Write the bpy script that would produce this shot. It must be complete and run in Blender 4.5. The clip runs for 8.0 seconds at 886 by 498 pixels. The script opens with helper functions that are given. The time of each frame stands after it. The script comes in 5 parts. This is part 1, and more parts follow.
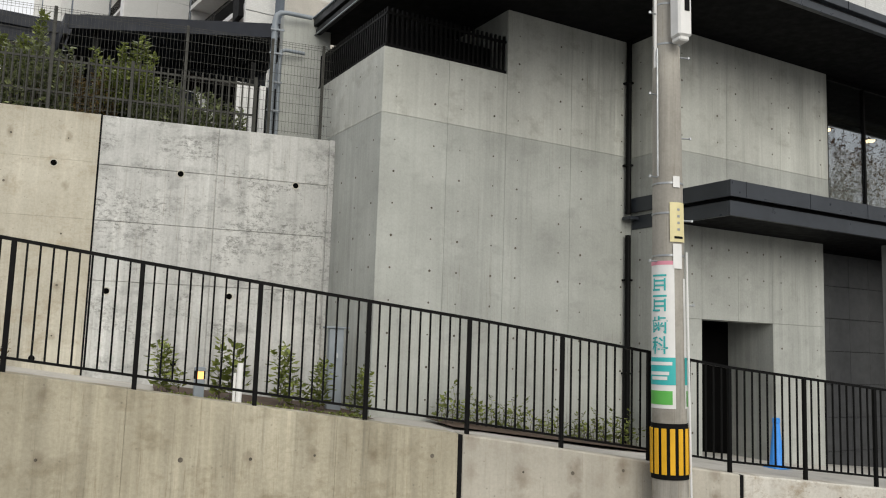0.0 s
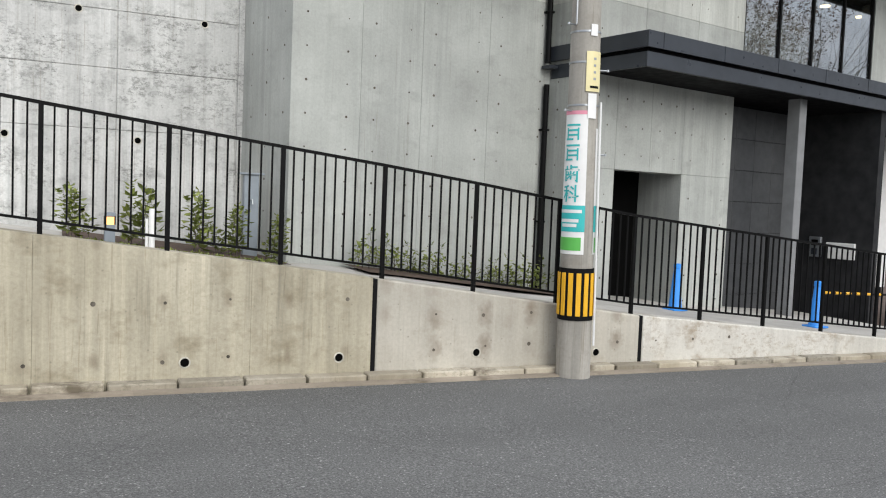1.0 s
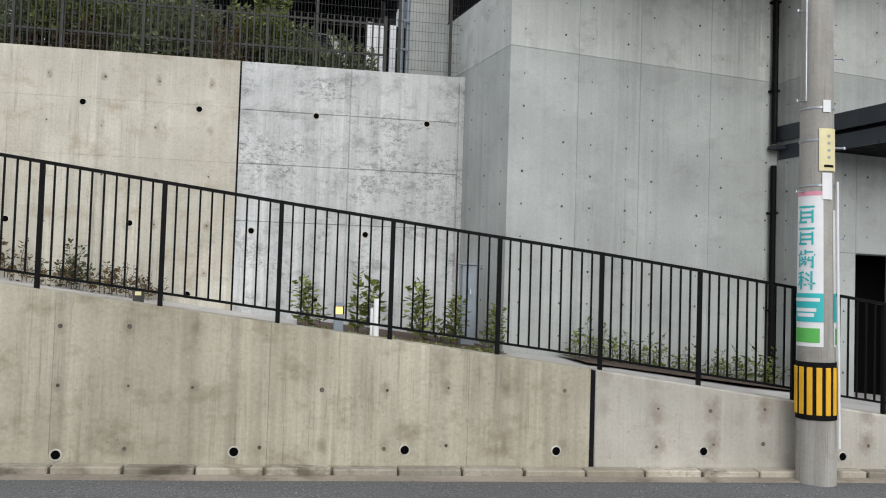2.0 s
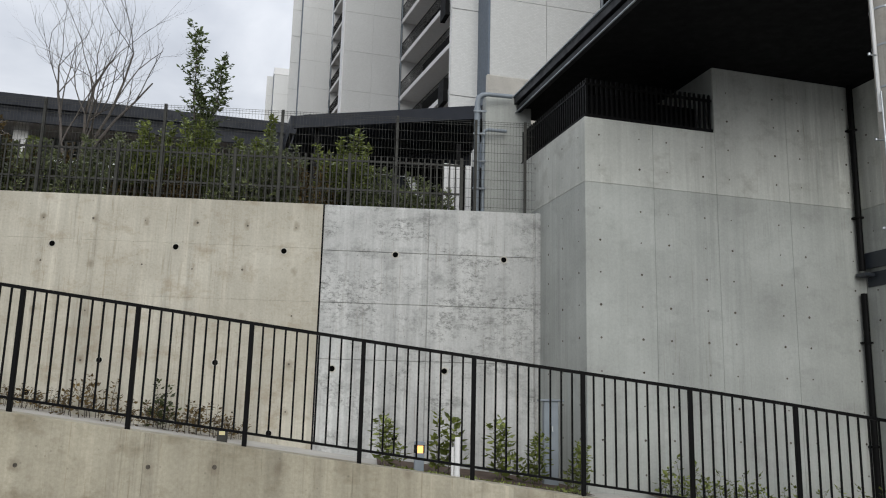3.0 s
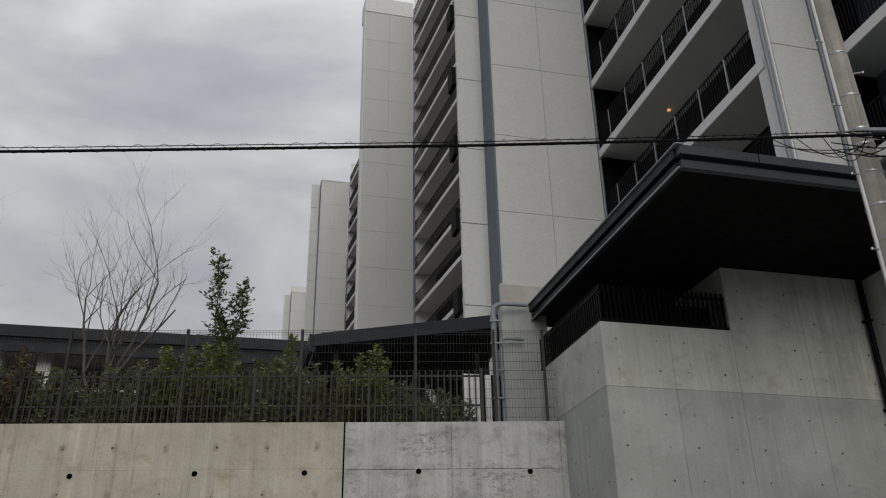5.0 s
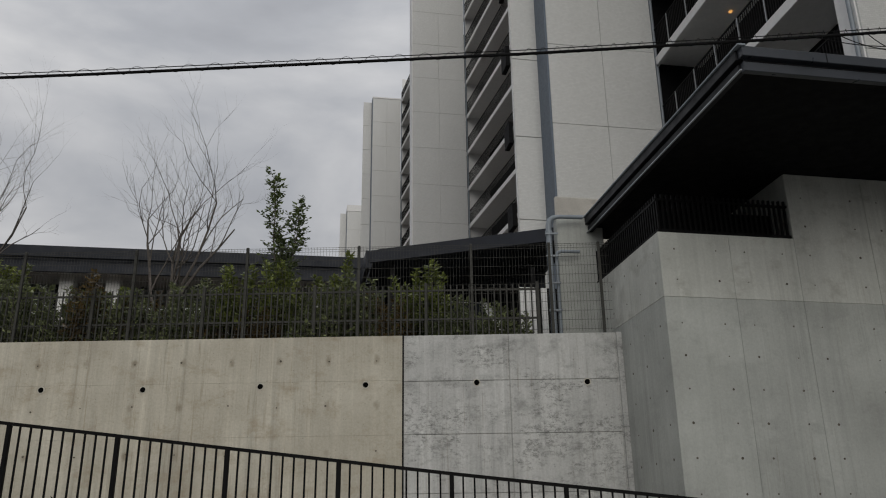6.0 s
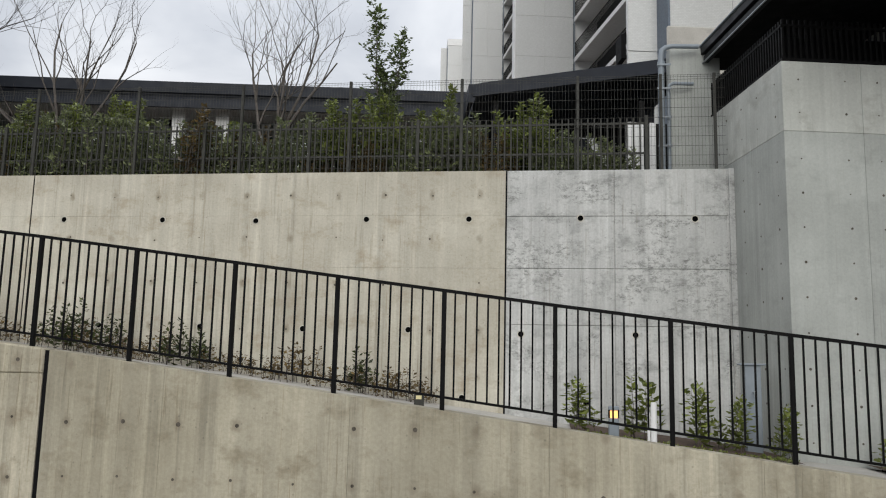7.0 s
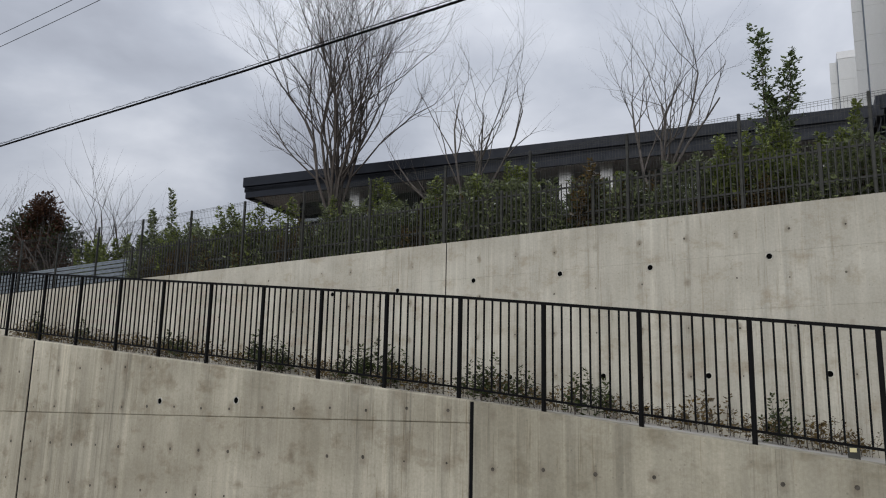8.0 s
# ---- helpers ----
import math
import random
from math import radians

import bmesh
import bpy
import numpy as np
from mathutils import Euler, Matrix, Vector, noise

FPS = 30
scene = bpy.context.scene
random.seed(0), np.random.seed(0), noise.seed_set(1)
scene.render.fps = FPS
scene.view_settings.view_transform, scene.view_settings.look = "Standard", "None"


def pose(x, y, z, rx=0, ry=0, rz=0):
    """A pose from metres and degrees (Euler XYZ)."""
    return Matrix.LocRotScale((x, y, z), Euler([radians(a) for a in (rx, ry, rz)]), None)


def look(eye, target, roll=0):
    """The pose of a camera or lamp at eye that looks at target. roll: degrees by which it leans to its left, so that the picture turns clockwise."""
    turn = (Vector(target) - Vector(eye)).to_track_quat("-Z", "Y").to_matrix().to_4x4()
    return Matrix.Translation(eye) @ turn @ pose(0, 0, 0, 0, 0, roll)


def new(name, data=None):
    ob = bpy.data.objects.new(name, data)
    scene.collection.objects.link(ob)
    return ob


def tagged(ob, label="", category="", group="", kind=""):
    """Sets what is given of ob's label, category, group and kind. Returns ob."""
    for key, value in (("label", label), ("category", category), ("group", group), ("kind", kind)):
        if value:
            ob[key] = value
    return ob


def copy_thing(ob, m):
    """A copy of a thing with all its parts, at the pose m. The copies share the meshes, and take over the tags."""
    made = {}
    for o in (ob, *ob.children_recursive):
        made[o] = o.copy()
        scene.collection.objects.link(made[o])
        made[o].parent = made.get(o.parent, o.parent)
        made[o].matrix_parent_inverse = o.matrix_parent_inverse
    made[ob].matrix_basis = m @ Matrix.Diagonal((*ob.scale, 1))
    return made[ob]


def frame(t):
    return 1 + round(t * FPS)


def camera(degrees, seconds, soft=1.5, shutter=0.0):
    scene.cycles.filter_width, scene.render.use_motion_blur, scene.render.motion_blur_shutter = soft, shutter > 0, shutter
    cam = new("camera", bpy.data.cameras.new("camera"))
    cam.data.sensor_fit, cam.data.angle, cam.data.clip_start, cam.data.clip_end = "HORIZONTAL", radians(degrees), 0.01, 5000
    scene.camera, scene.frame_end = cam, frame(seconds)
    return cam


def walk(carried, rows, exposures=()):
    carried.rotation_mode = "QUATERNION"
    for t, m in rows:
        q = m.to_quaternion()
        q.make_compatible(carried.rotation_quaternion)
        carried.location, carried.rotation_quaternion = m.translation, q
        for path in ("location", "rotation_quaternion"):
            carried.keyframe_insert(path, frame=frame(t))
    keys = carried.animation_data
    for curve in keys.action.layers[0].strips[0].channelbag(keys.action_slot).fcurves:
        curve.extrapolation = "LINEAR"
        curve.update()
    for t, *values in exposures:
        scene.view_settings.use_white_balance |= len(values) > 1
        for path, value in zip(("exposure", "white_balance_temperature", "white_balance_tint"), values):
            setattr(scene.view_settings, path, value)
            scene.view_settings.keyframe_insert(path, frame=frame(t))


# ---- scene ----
cam = camera(55.7, 8.0, soft=1.1)
PATH = [
    (0, (-3.071, -1.45, 1.813), (-2.42, 0.427, 2.049), 1.9),
    (0.1, (-3.066, -1.458, 1.812), (-2.389, 0.418, 1.97), 2.1),
    (0.5, (-3.046, -1.485, 1.802), (-2.288, 0.365, 1.737), 2.7),
    (1, (-3.029, -1.491, 1.793), (-2.189, 0.32, 1.678), 2.3),
    (1.5, (-3.022, -1.481, 1.793), (-2.349, 0.402, 1.768), 1.8),
    (2, (-3.017, -1.44, 1.798), (-2.669, 0.528, 1.876), 1.8),
    (2.1, (-3.018, -1.437, 1.798), (-2.717, 0.538, 1.894), 1.7),
    (2.2, (-3.021, -1.438, 1.799), (-2.762, 0.542, 1.908), 2.1),
    (3.3, (-3.08, -1.505, 1.825), (-2.931, 0.411, 2.381), 1.1),
    (3.5, (-3.087, -1.527, 1.827), (-2.909, 0.349, 2.496), 0.7),
    (4, (-3.094, -1.581, 1.832), (-2.854, 0.212, 2.684), -0.0),
    (4.2, (-3.095, -1.59, 1.834), (-2.858, 0.189, 2.718), -0.4),
    (5.5, (-3.1, -1.53, 1.847), (-3.085, 0.304, 2.644), -1.1),
    (6, (-3.099, -1.511, 1.832), (-3.123, 0.372, 2.507), -0.8),
    (6.5, (-3.109, -1.474, 1.817), (-3.18, 0.47, 2.281), 0.1),
    (7, (-3.149, -1.424, 1.812), (-3.415, 0.536, 2.112), 1.3),
    (7.5, (-3.211, -1.418, 1.811), (-3.871, 0.447, 2.103), 1.9),
    (8, (-3.291, -1.417, 1.816), (-4.391, 0.207, 2.208), 1.2),
]
EXPOSURES = [
    (0, 0.44, 7050, 7), (0.6, 0.76, 6700, 8), (1.0, 0.78, 6600, 8), (1.5, 0.82, 6400, 8), (2.2, 0.38, 6400, 9), (3.3, 0.08, 6550, 7), (3.5, 0.0, 6550, 7),
    (4.0, -0.28, 6850, 7), (4.2, -0.36, 6850, 7), (5.5, -0.62, 6850, 8), (6.0, -0.62, 6850, 8), (6.5, 0.08, 6750, 8), (7.0, 0.19, 6650, 7), (7.5, 0.1, 6550, 8), (8.0, -0.2, 6350, 9),
]
walk(cam, [(t, look(eye, target, roll)) for t, eye, target, roll in PATH], EXPOSURES)

# ---- light ----
world = bpy.data.worlds.new("overcast_sky")
scene.world = world
world.use_nodes = True
wn, wl = world.node_tree.nodes, world.node_tree.links
wn.clear()
w_out = wn.new("ShaderNodeOutputWorld")
w_bg = wn.new("ShaderNodeBackground")
w_bg.inputs["Strength"].default_value = 1.0
w_sky = wn.new("ShaderNodeTexSky")
w_sky.sky_type, w_sky.sun_disc = "NISHITA", False
w_sky.sun_elevation, w_sky.sun_rotation = radians(48), radians(176)
w_sky.air_density, w_sky.dust_density = 1.0, 3.0
w_dim = wn.new("ShaderNodeVectorMath")
w_dim.operation = "SCALE"
w_dim.inputs["Scale"].default_value = 0.08
wl.new(w_sky.outputs[0], w_dim.inputs[0])
w_tc = wn.new("ShaderNodeTexCoord")
w_map = wn.new("ShaderNodeMapping")
w_map.inputs["Scale"].default_value = (1.0, 1.0, 2.3)
w_map.inputs["Location"].default_value = (0.35, 0.1, 0.2)
wl.new(w_tc.outputs["Generated"], w_map.inputs[0])
w_noise = wn.new("ShaderNodeTexNoise")
w_noise.inputs["Scale"].default_value = 2.2
w_noise.inputs["Detail"].default_value = 7.0
w_noise.inputs["Roughness"].default_value = 0.5
w_noise.inputs["Distortion"].default_value = 0.25
wl.new(w_map.outputs[0], w_noise.inputs[0])
w_ramp = wn.new("ShaderNodeValToRGB")
cr = w_ramp.color_ramp
cr.elements[0].position, cr.elements[0].color = 0.30, (0.34, 0.355, 0.41, 1)
cr.elements[1].position, cr.elements[1].color = 0.67, (0.93, 0.94, 0.995, 1)
mid = cr.elements.new(0.48)
mid.color = (0.545, 0.57, 0.64, 1)
wl.new(w_noise.outputs[0], w_ramp.inputs[0])
w_mix = wn.new("ShaderNodeMixRGB")
w_mix.inputs[0].default_value = 0.9
wl.new(w_dim.outputs[0], w_mix.inputs[1])
wl.new(w_ramp.outputs[0], w_mix.inputs[2])
# an overcast sky is brighter overhead than at the horizon
w_sep = wn.new("ShaderNodeSeparateXYZ")
wl.new(w_tc.outputs["Generated"], w_sep.inputs[0])
w_lift = wn.new("ShaderNodeMapRange")
w_lift.inputs["From Min"].default_value, w_lift.inputs["From Max"].default_value = 0.1, 1.0
w_lift.inputs["To Min"].default_value, w_lift.inputs["To Max"].default_value = 0.87, 1.75
wl.new(w_sep.outputs[2], w_lift.inputs["Value"])
w_high = wn.new("ShaderNodeVectorMath")
w_high.operation = "SCALE"
wl.new(w_mix.outputs[0], w_high.inputs[0])
wl.new(w_lift.outputs[0], w_high.inputs["Scale"])
wl.new(w_high.outputs[0], w_bg.inputs["Color"])
wl.new(w_bg.outputs[0], w_out.inputs[0])

sun_data = bpy.data.lights.new("sun", "SUN")
sun_data.energy, sun_data.angle, sun_data.color = 1.3, radians(40), (1.0, 0.98, 0.95)
sun = new("sun", sun_data)
sun.matrix_world = look((3, -35, 21), (0, 8, 3))


# ---- materials ----
def nodes_of(name, rough=0.7, metal=0.0):
    m = bpy.data.materials.new(name)
    m.use_nodes = True
    n, l = m.node_tree.nodes, m.node_tree.links
    b = n["Principled BSDF"]
    b.inputs["Roughness"].default_value = rough
    b.inputs["Metallic"].default_value = metal
    return m, n, l, b


def noise_of(n, l, src, scale, detail=4.0, stretch=(1, 1, 1), rough=0.55):
    mp = n.new("ShaderNodeMapping")
    mp.inputs["Scale"].default_value = stretch
    l.new(src, mp.inputs[0])
    t = n.new("ShaderNodeTexNoise")
    t.inputs["Scale"].default_value, t.inputs["Detail"].default_value = scale, detail
    t.inputs["Roughness"].default_value = rough
    l.new(mp.outputs[0], t.inputs[0])
    return t.outputs[0]


def ramp_of(n, l, src, stops):
    r = n.new("ShaderNodeValToRGB")
    e = r.color_ramp.elements
    while len(e) < len(stops):
        e.new(0.5)
    for k, (p, c) in zip(e, stops):
        k.position, k.color = p, (*c, 1)
    l.new(src, r.inputs[0])
    return r.outputs[0]


def mixed(n, l, fac, a, b, mode="MIX"):
    x = n.new("ShaderNodeMixRGB")
    x.blend_type = mode
    for sock, v in ((x.inputs[0], fac), (x.inputs[1], a), (x.inputs[2], b)):
        if isinstance(v, (int, float)):
            sock.default_value = v
        elif isinstance(v, tuple):
            sock.default_value = (*v, 1)
        else:
            l.new(v, sock)
    return x.outputs[0]


def grey(v):
    return (v, v, v)


def bumped(n, l, b, src, strength, dist=0.01):
    u = n.new("ShaderNodeBump")
    u.inputs["Strength"].default_value, u.inputs["Distance"].default_value = strength, dist
    l.new(src, u.inputs["Height"])
    l.new(u.outputs[0], b.inputs["Normal"])


def tie_stain(n, l, pos, x0, px, z0, pz, radius, amount):
    """Rust and damp bled out round the tie holes, which stand in a lattice of pitch px, pz."""
    sep = n.new("ShaderNodeSeparateXYZ")
    l.new(pos, sep.inputs[0])

    def calc(op, a, b=0.0):
        k = n.new("ShaderNodeMath")
        k.operation = op
        for sock, v in zip(k.inputs, (a, b)):
            if isinstance(v, (int, float)):
                sock.default_value = v
            else:
                l.new(v, sock)
        return k.outputs[0]

    def off(src, start, pitch):
        u = calc("FRACT", calc("ADD", calc("DIVIDE", calc("SUBTRACT", src, start), pitch), 0.5))
        return calc("MULTIPLY", calc("SUBTRACT", u, 0.5), pitch)
    dx, dz = off(sep.outputs[0], x0, px), off(sep.outputs[2], z0, pz)
    d = calc("SQRT", calc("ADD", calc("MULTIPLY", dx, dx), calc("MULTIPLY", calc("MULTIPLY", dz, dz), 0.4)))
    d = calc("ADD", d, calc("MULTIPLY", calc("SUBTRACT", noise_of(n, l, pos, 14, 5), 0.5), radius * 1.3))
    spot = ramp_of(n, l, calc("DIVIDE", d, radius), [(0.25, grey(amount)), (1.0, grey(0))])
    some = ramp_of(n, l, noise_of(n, l, pos, 1.1, 2), [(0.42, grey(0.15)), (0.6, grey(1))])
    return mixed(n, l, 1.0, spot, some, "MULTIPLY")


def concrete(name, light, dark, stain, stain_amount=0.5, rough=0.8, streak=0.5, pores=0.5, bump=0.25, island=0.0, mould=0.0, mould_colour=(0.16, 0.165, 0.16), grit=0.1, halo=None):
    """Cast concrete: cloudy tone, running streaks, blotches and pores, all at world size."""
    m, n, l, b = nodes_of(name, rough)
    pos = n.new("ShaderNodeNewGeometry").outputs["Position"]
    col = ramp_of(n, l, noise_of(n, l, pos, 0.9, 6), [(0.3, dark), (0.7, light)])
    run = ramp_of(n, l, noise_of(n, l, pos, 1.0, 5, (5.0, 5.0, 0.22), 0.6), [(0.45, grey(1.03)), (0.56, grey(1 - 0.14 * streak)), (0.72, grey(1 - 0.5 * streak))])
    pale = ramp_of(n, l, noise_of(n, l, pos, 1.3, 6, (7.0, 7.0, 0.13), 0.65), [(0.50, grey(1)), (0.58, grey(1 + 0.16 * streak)), (0.66, grey(1 + 0.36 * streak))])
    drip = ramp_of(n, l, noise_of(n, l, pos, 2.0, 6, (8.0, 8.0, 0.25), 0.7), [(0.56, grey(1)), (0.68, grey(1 - 0.35 * streak))])
    thin = ramp_of(n, l, noise_of(n, l, pos, 2.6, 5, (11.0, 11.0, 0.35), 0.7), [(0.58, grey(1)), (0.66, (1 - 0.4 * streak, 1 - 0.45 * streak, 1 - 0.52 * streak))])
    runs = mixed(n, l, 1.0, mixed(n, l, 1.0, mixed(n, l, 1.0, run, pale, "MULTIPLY"), drip, "MULTIPLY"), thin, "MULTIPLY")
    where = ramp_of(n, l, noise_of(n, l, pos, 0.55, 3, (1, 1, 0.5)), [(0.38, grey(0.3)), (0.58, grey(1))])
    col = mixed(n, l, 1.0, col, mixed(n, l, where, (1.0, 1.0, 1.0), runs), "MULTIPLY")
    blot = ramp_of(n, l, noise_of(n, l, pos, 2.3, 7, (1, 1, 1.4), 0.65), [(0.53, grey(0)), (0.68, grey(stain_amount))])
    col = mixed(n, l, blot, col, stain)
    fine = ramp_of(n, l, noise_of(n, l, pos, 30, 5, (1, 1, 1), 0.7), [(0.3, grey(1 - grit)), (0.7, grey(1 + grit * 0.55))])
    col = mixed(n, l, 1.0, col, fine, "MULTIPLY")
    big = ramp_of(n, l, noise_of(n, l, pos, 0.45, 4), [(0.3, grey(0.86)), (0.7, grey(1.08))])
    col = mixed(n, l, 1.0, col, big, "MULTIPLY")
    if mould:
        area = ramp_of(n, l, noise_of(n, l, pos, 1.15, 6, (0.8, 0.8, 1.3), 0.6), [(0.47, grey(0.06)), (0.58, grey(mould))])
        grain = ramp_of(n, l, noise_of(n, l, pos, 12, 8, (1.0, 1.0, 1.5), 0.8), [(0.48, grey(0)), (0.58, grey(0.9))])
        lines = ramp_of(n, l, noise_of(n, l, pos, 9, 5, (0.7, 0.7, 6.0), 0.7), [(0.53, grey(0.1)), (0.62, grey(1))])
        patch = mixed(n, l, 1.0, area, mixed(n, l, 0.45, grain, mixed(n, l, 1.0, grain, lines, "MULTIPLY")), "MULTIPLY")
        col = mixed(n, l, patch, col, mould_colour)
    v = n.new("ShaderNodeTexVoronoi")
    v.inputs["Scale"].default_value = 9.0
    l.new(pos, v.inputs["Vector"])
    pit = ramp_of(n, l, v.outputs["Distance"], [(0.05, grey(1 - 0.5 * pores)), (0.11, grey(1))])
    col = mixed(n, l, 1.0, col, pit, "MULTIPLY")
    if halo:
        col = mixed(n, l, tie_stain(n, l, pos, *halo[:6]), col, halo[6])
    if island:
        rnd = n.new("ShaderNodeObjectInfo").outputs["Random"]
        col = mixed(n, l, 1.0, col, ramp_of(n, l, rnd, [(0, grey(1 - island)), (1, grey(1 + island * 0.4))]), "MULTIPLY")
    l.new(col, b.inputs["Base Color"])
    bumped(n, l, b, noise_of(n, l, pos, 14, 6), bump, 0.02)
    return m


def plain(name, colour, rough=0.6, metal=0.0, vary=0.12, scale=6.0, bump=0.05, shine=0.5):
    m, n, l, b = nodes_of(name, rough, metal)
    b.inputs["Specular IOR Level"].default_value = shine
    pos = n.new("ShaderNodeNewGeometry").outputs["Position"]
    lo = tuple(c * (1 - vary) for c in colour)
    hi = tuple(min(1, c * (1 + vary)) for c in colour)
    l.new(ramp_of(n, l, noise_of(n, l, pos, scale, 6), [(0.3, lo), (0.7, hi)]), b.inputs["Base Color"])
    rr = ramp_of(n, l, noise_of(n, l, pos, scale * 2.3, 4), [(0.3, grey(max(0.05, rough - 0.1))), (0.7, grey(min(1, rough + 0.1)))])
    l.new(rr, b.inputs["Roughness"])
    bumped(n, l, b, noise_of(n, l, pos, scale * 8, 3), bump, 0.004)
    return m


def leafy(name, a, b_, back=0.3):
    m, n, l, b = nodes_of(name, 0.27)
    rnd = n.new("ShaderNodeNewGeometry").outputs["Random Per Island"]
    l.new(ramp_of(n, l, rnd, [(0.0, a), (0.45, tuple((p + 2 * q) / 3 for p, q in zip(b_, a))), (0.8, b_), (1.0, tuple(min(1, c * 1.9) for c in b_))]), b.inputs["Base Color"])
    tr = n.new("ShaderNodeBsdfTranslucent")
    l.new(ramp_of(n, l, rnd, [(0, b_), (1, tuple(min(1, c * 1.6) for c in b_))]), tr.inputs[0])
    mx = n.new("ShaderNodeMixShader")
    mx.inputs[0].default_value = back
    l.new(b.outputs[0], mx.inputs[1])
    l.new(tr.outputs[0], mx.inputs[2])
    l.new(mx.outputs[0], n["Material Output"].inputs[0])
    return m


def asphalt_material():
    m, n, l, b = nodes_of("asphalt", 0.85)
    pos = n.new("ShaderNodeNewGeometry").outputs["Position"]
    agg = ramp_of(n, l, noise_of(n, l, pos, 70, 3, (1, 1, 1), 0.7), [(0.34, grey(0.05)), (0.5, grey(0.104)), (0.66, grey(0.18))])
    chips = ramp_of(n, l, noise_of(n, l, pos, 48, 2, (1, 1, 1), 0.5), [(0.64, grey(0)), (0.72, grey(0.7))])
    agg = mixed(n, l, chips, agg, (0.42, 0.42, 0.41))
    patch = ramp_of(n, l, noise_of(n, l, pos, 0.5, 5, (0.35, 1, 1)), [(0.3, grey(0.8)), (0.7, grey(1.2))])
    col = mixed(n, l, 1.0, agg, patch, "MULTIPLY")
    v = n.new("ShaderNodeTexVoronoi")
    v.feature = "DISTANCE_TO_EDGE"
    v.inputs["Scale"].default_value = 0.32
    wob = n.new("ShaderNodeMixRGB")
    wob.inputs[0].default_value = 0.12
    l.new(pos, wob.inputs[1])
    tn = n.new("ShaderNodeTexNoise")
    tn.inputs["Scale"].default_value = 2.0
    l.new(pos, tn.inputs[0])
    l.new(tn.outputs["Color"], wob.inputs[2])
    l.new(wob.outputs[0], v.inputs["Vector"])
    crack = ramp_of(n, l, v.outputs["Distance"], [(0.0, grey(0.75)), (0.003, grey(1.0))])
    col = mixed(n, l, 1.0, col, crack, "MULTIPLY")
    col = mixed(n, l, 1.0, col, (1.0, 1.0, 0.97), "MULTIPLY")
    l.new(col, b.inputs["Base Color"])
    bumped(n, l, b, noise_of(n, l, pos, 110, 3), 0.6, 0.008)
    return m


def tile_material():
    """Small glazed white mosaic tiles on precast panels."""
    m, n, l, b = nodes_of("white_mosaic_tile", 0.4)
    tc = n.new("ShaderNodeTexCoord").outputs["Object"]
    sep = n.new("ShaderNodeSeparateXYZ")
    l.new(tc, sep.inputs[0])
    add = n.new("ShaderNodeMath")
    add.operation = "ADD"
    l.new(sep.outputs[0], add.inputs[0])
    l.new(sep.outputs[1], add.inputs[1])
    com = n.new("ShaderNodeCombineXYZ")
    l.new(add.outputs[0], com.inputs[0])
    l.new(sep.outputs[2], com.inputs[1])
    br = n.new("ShaderNodeTexBrick")
    br.inputs["Scale"].default_value = 1.0
    br.inputs["Brick Width"].default_value, br.inputs["Row Height"].default_value = 0.1, 0.05
    br.inputs["Mortar Size"].default_value = 0.003
    br.inputs["Color1"].default_value = (0.54, 0.545, 0.535, 1)
    br.inputs["Color2"].default_value = (0.60, 0.605, 0.595, 1)
    br.inputs["Mortar"].default_value = (0.47, 0.475, 0.465, 1)
    l.new(com.outputs[0], br.inputs[0])
    pos = n.new("ShaderNodeNewGeometry").outputs["Position"]
    d = ramp_of(n, l, noise_of(n, l, pos, 0.35, 5, (1, 1, 0.3)), [(0.3, grey(0.93)), (0.7, grey(1.04))])
    l.new(mixed(n, l, 1.0, br.outputs[0], d, "MULTIPLY"), b.inputs["Base Color"])
    bumped(n, l, b, br.outputs["Fac"], -0.15, 0.002)
    return m


def coated_glass(name, mirror=0.42):
    """Sun-control glazing: partly mirrored, partly clear."""
    m, n, l, b = nodes_of(name, 0.02)
    g = n.new("ShaderNodeBsdfGlossy")
    g.inputs["Roughness"].default_value = 0.01
    g.inputs["Color"].default_value = (0.85, 0.88, 0.9, 1)
    t = n.new("ShaderNodeBsdfTransparent")
    t.inputs["Color"].default_value = (0.75, 0.78, 0.76, 1)
    mx = n.new("ShaderNodeMixShader")
    mx.inputs[0].default_value = mirror
    l.new(t.outputs[0], mx.inputs[1])
    l.new(g.outputs[0], mx.inputs[2])
    l.new(mx.outputs[0], n["Material Output"].inputs[0])
    return m


def glow_material(name, colour, power):
    m, n, l, b = nodes_of(name, 0.4)
    b.inputs["Base Color"].default_value = (*colour, 1)
    b.inputs["Emission Color"].default_value = (*colour, 1)
    b.inputs["Emission Strength"].default_value = power
    return m


BEIGE = concrete("weathered_beige_concrete", (0.52, 0.478, 0.375), (0.37, 0.333, 0.248), (0.215, 0.168, 0.105), 0.6, 0.85, 1.0, 0.5, 0.25, 0.0, 0.3, (0.19, 0.155, 0.09), 0.15, (-15.40, 0.577, 1.87, 0.565, 0.075, 0.6, (0.15, 0.115, 0.075)))
BEIGE_MID = concrete("streaked_beige_concrete", (0.468, 0.430, 0.333), (0.355, 0.320, 0.236), (0.205, 0.170, 0.108), 0.6, 0.85, 0.72, 0.5, 0.25, 0.07, 0.3, (0.2, 0.165, 0.10), 0.15, (-15.40, 0.577, 0.78, 0.53, 0.06, 0.5, (0.16, 0.125, 0.085)))
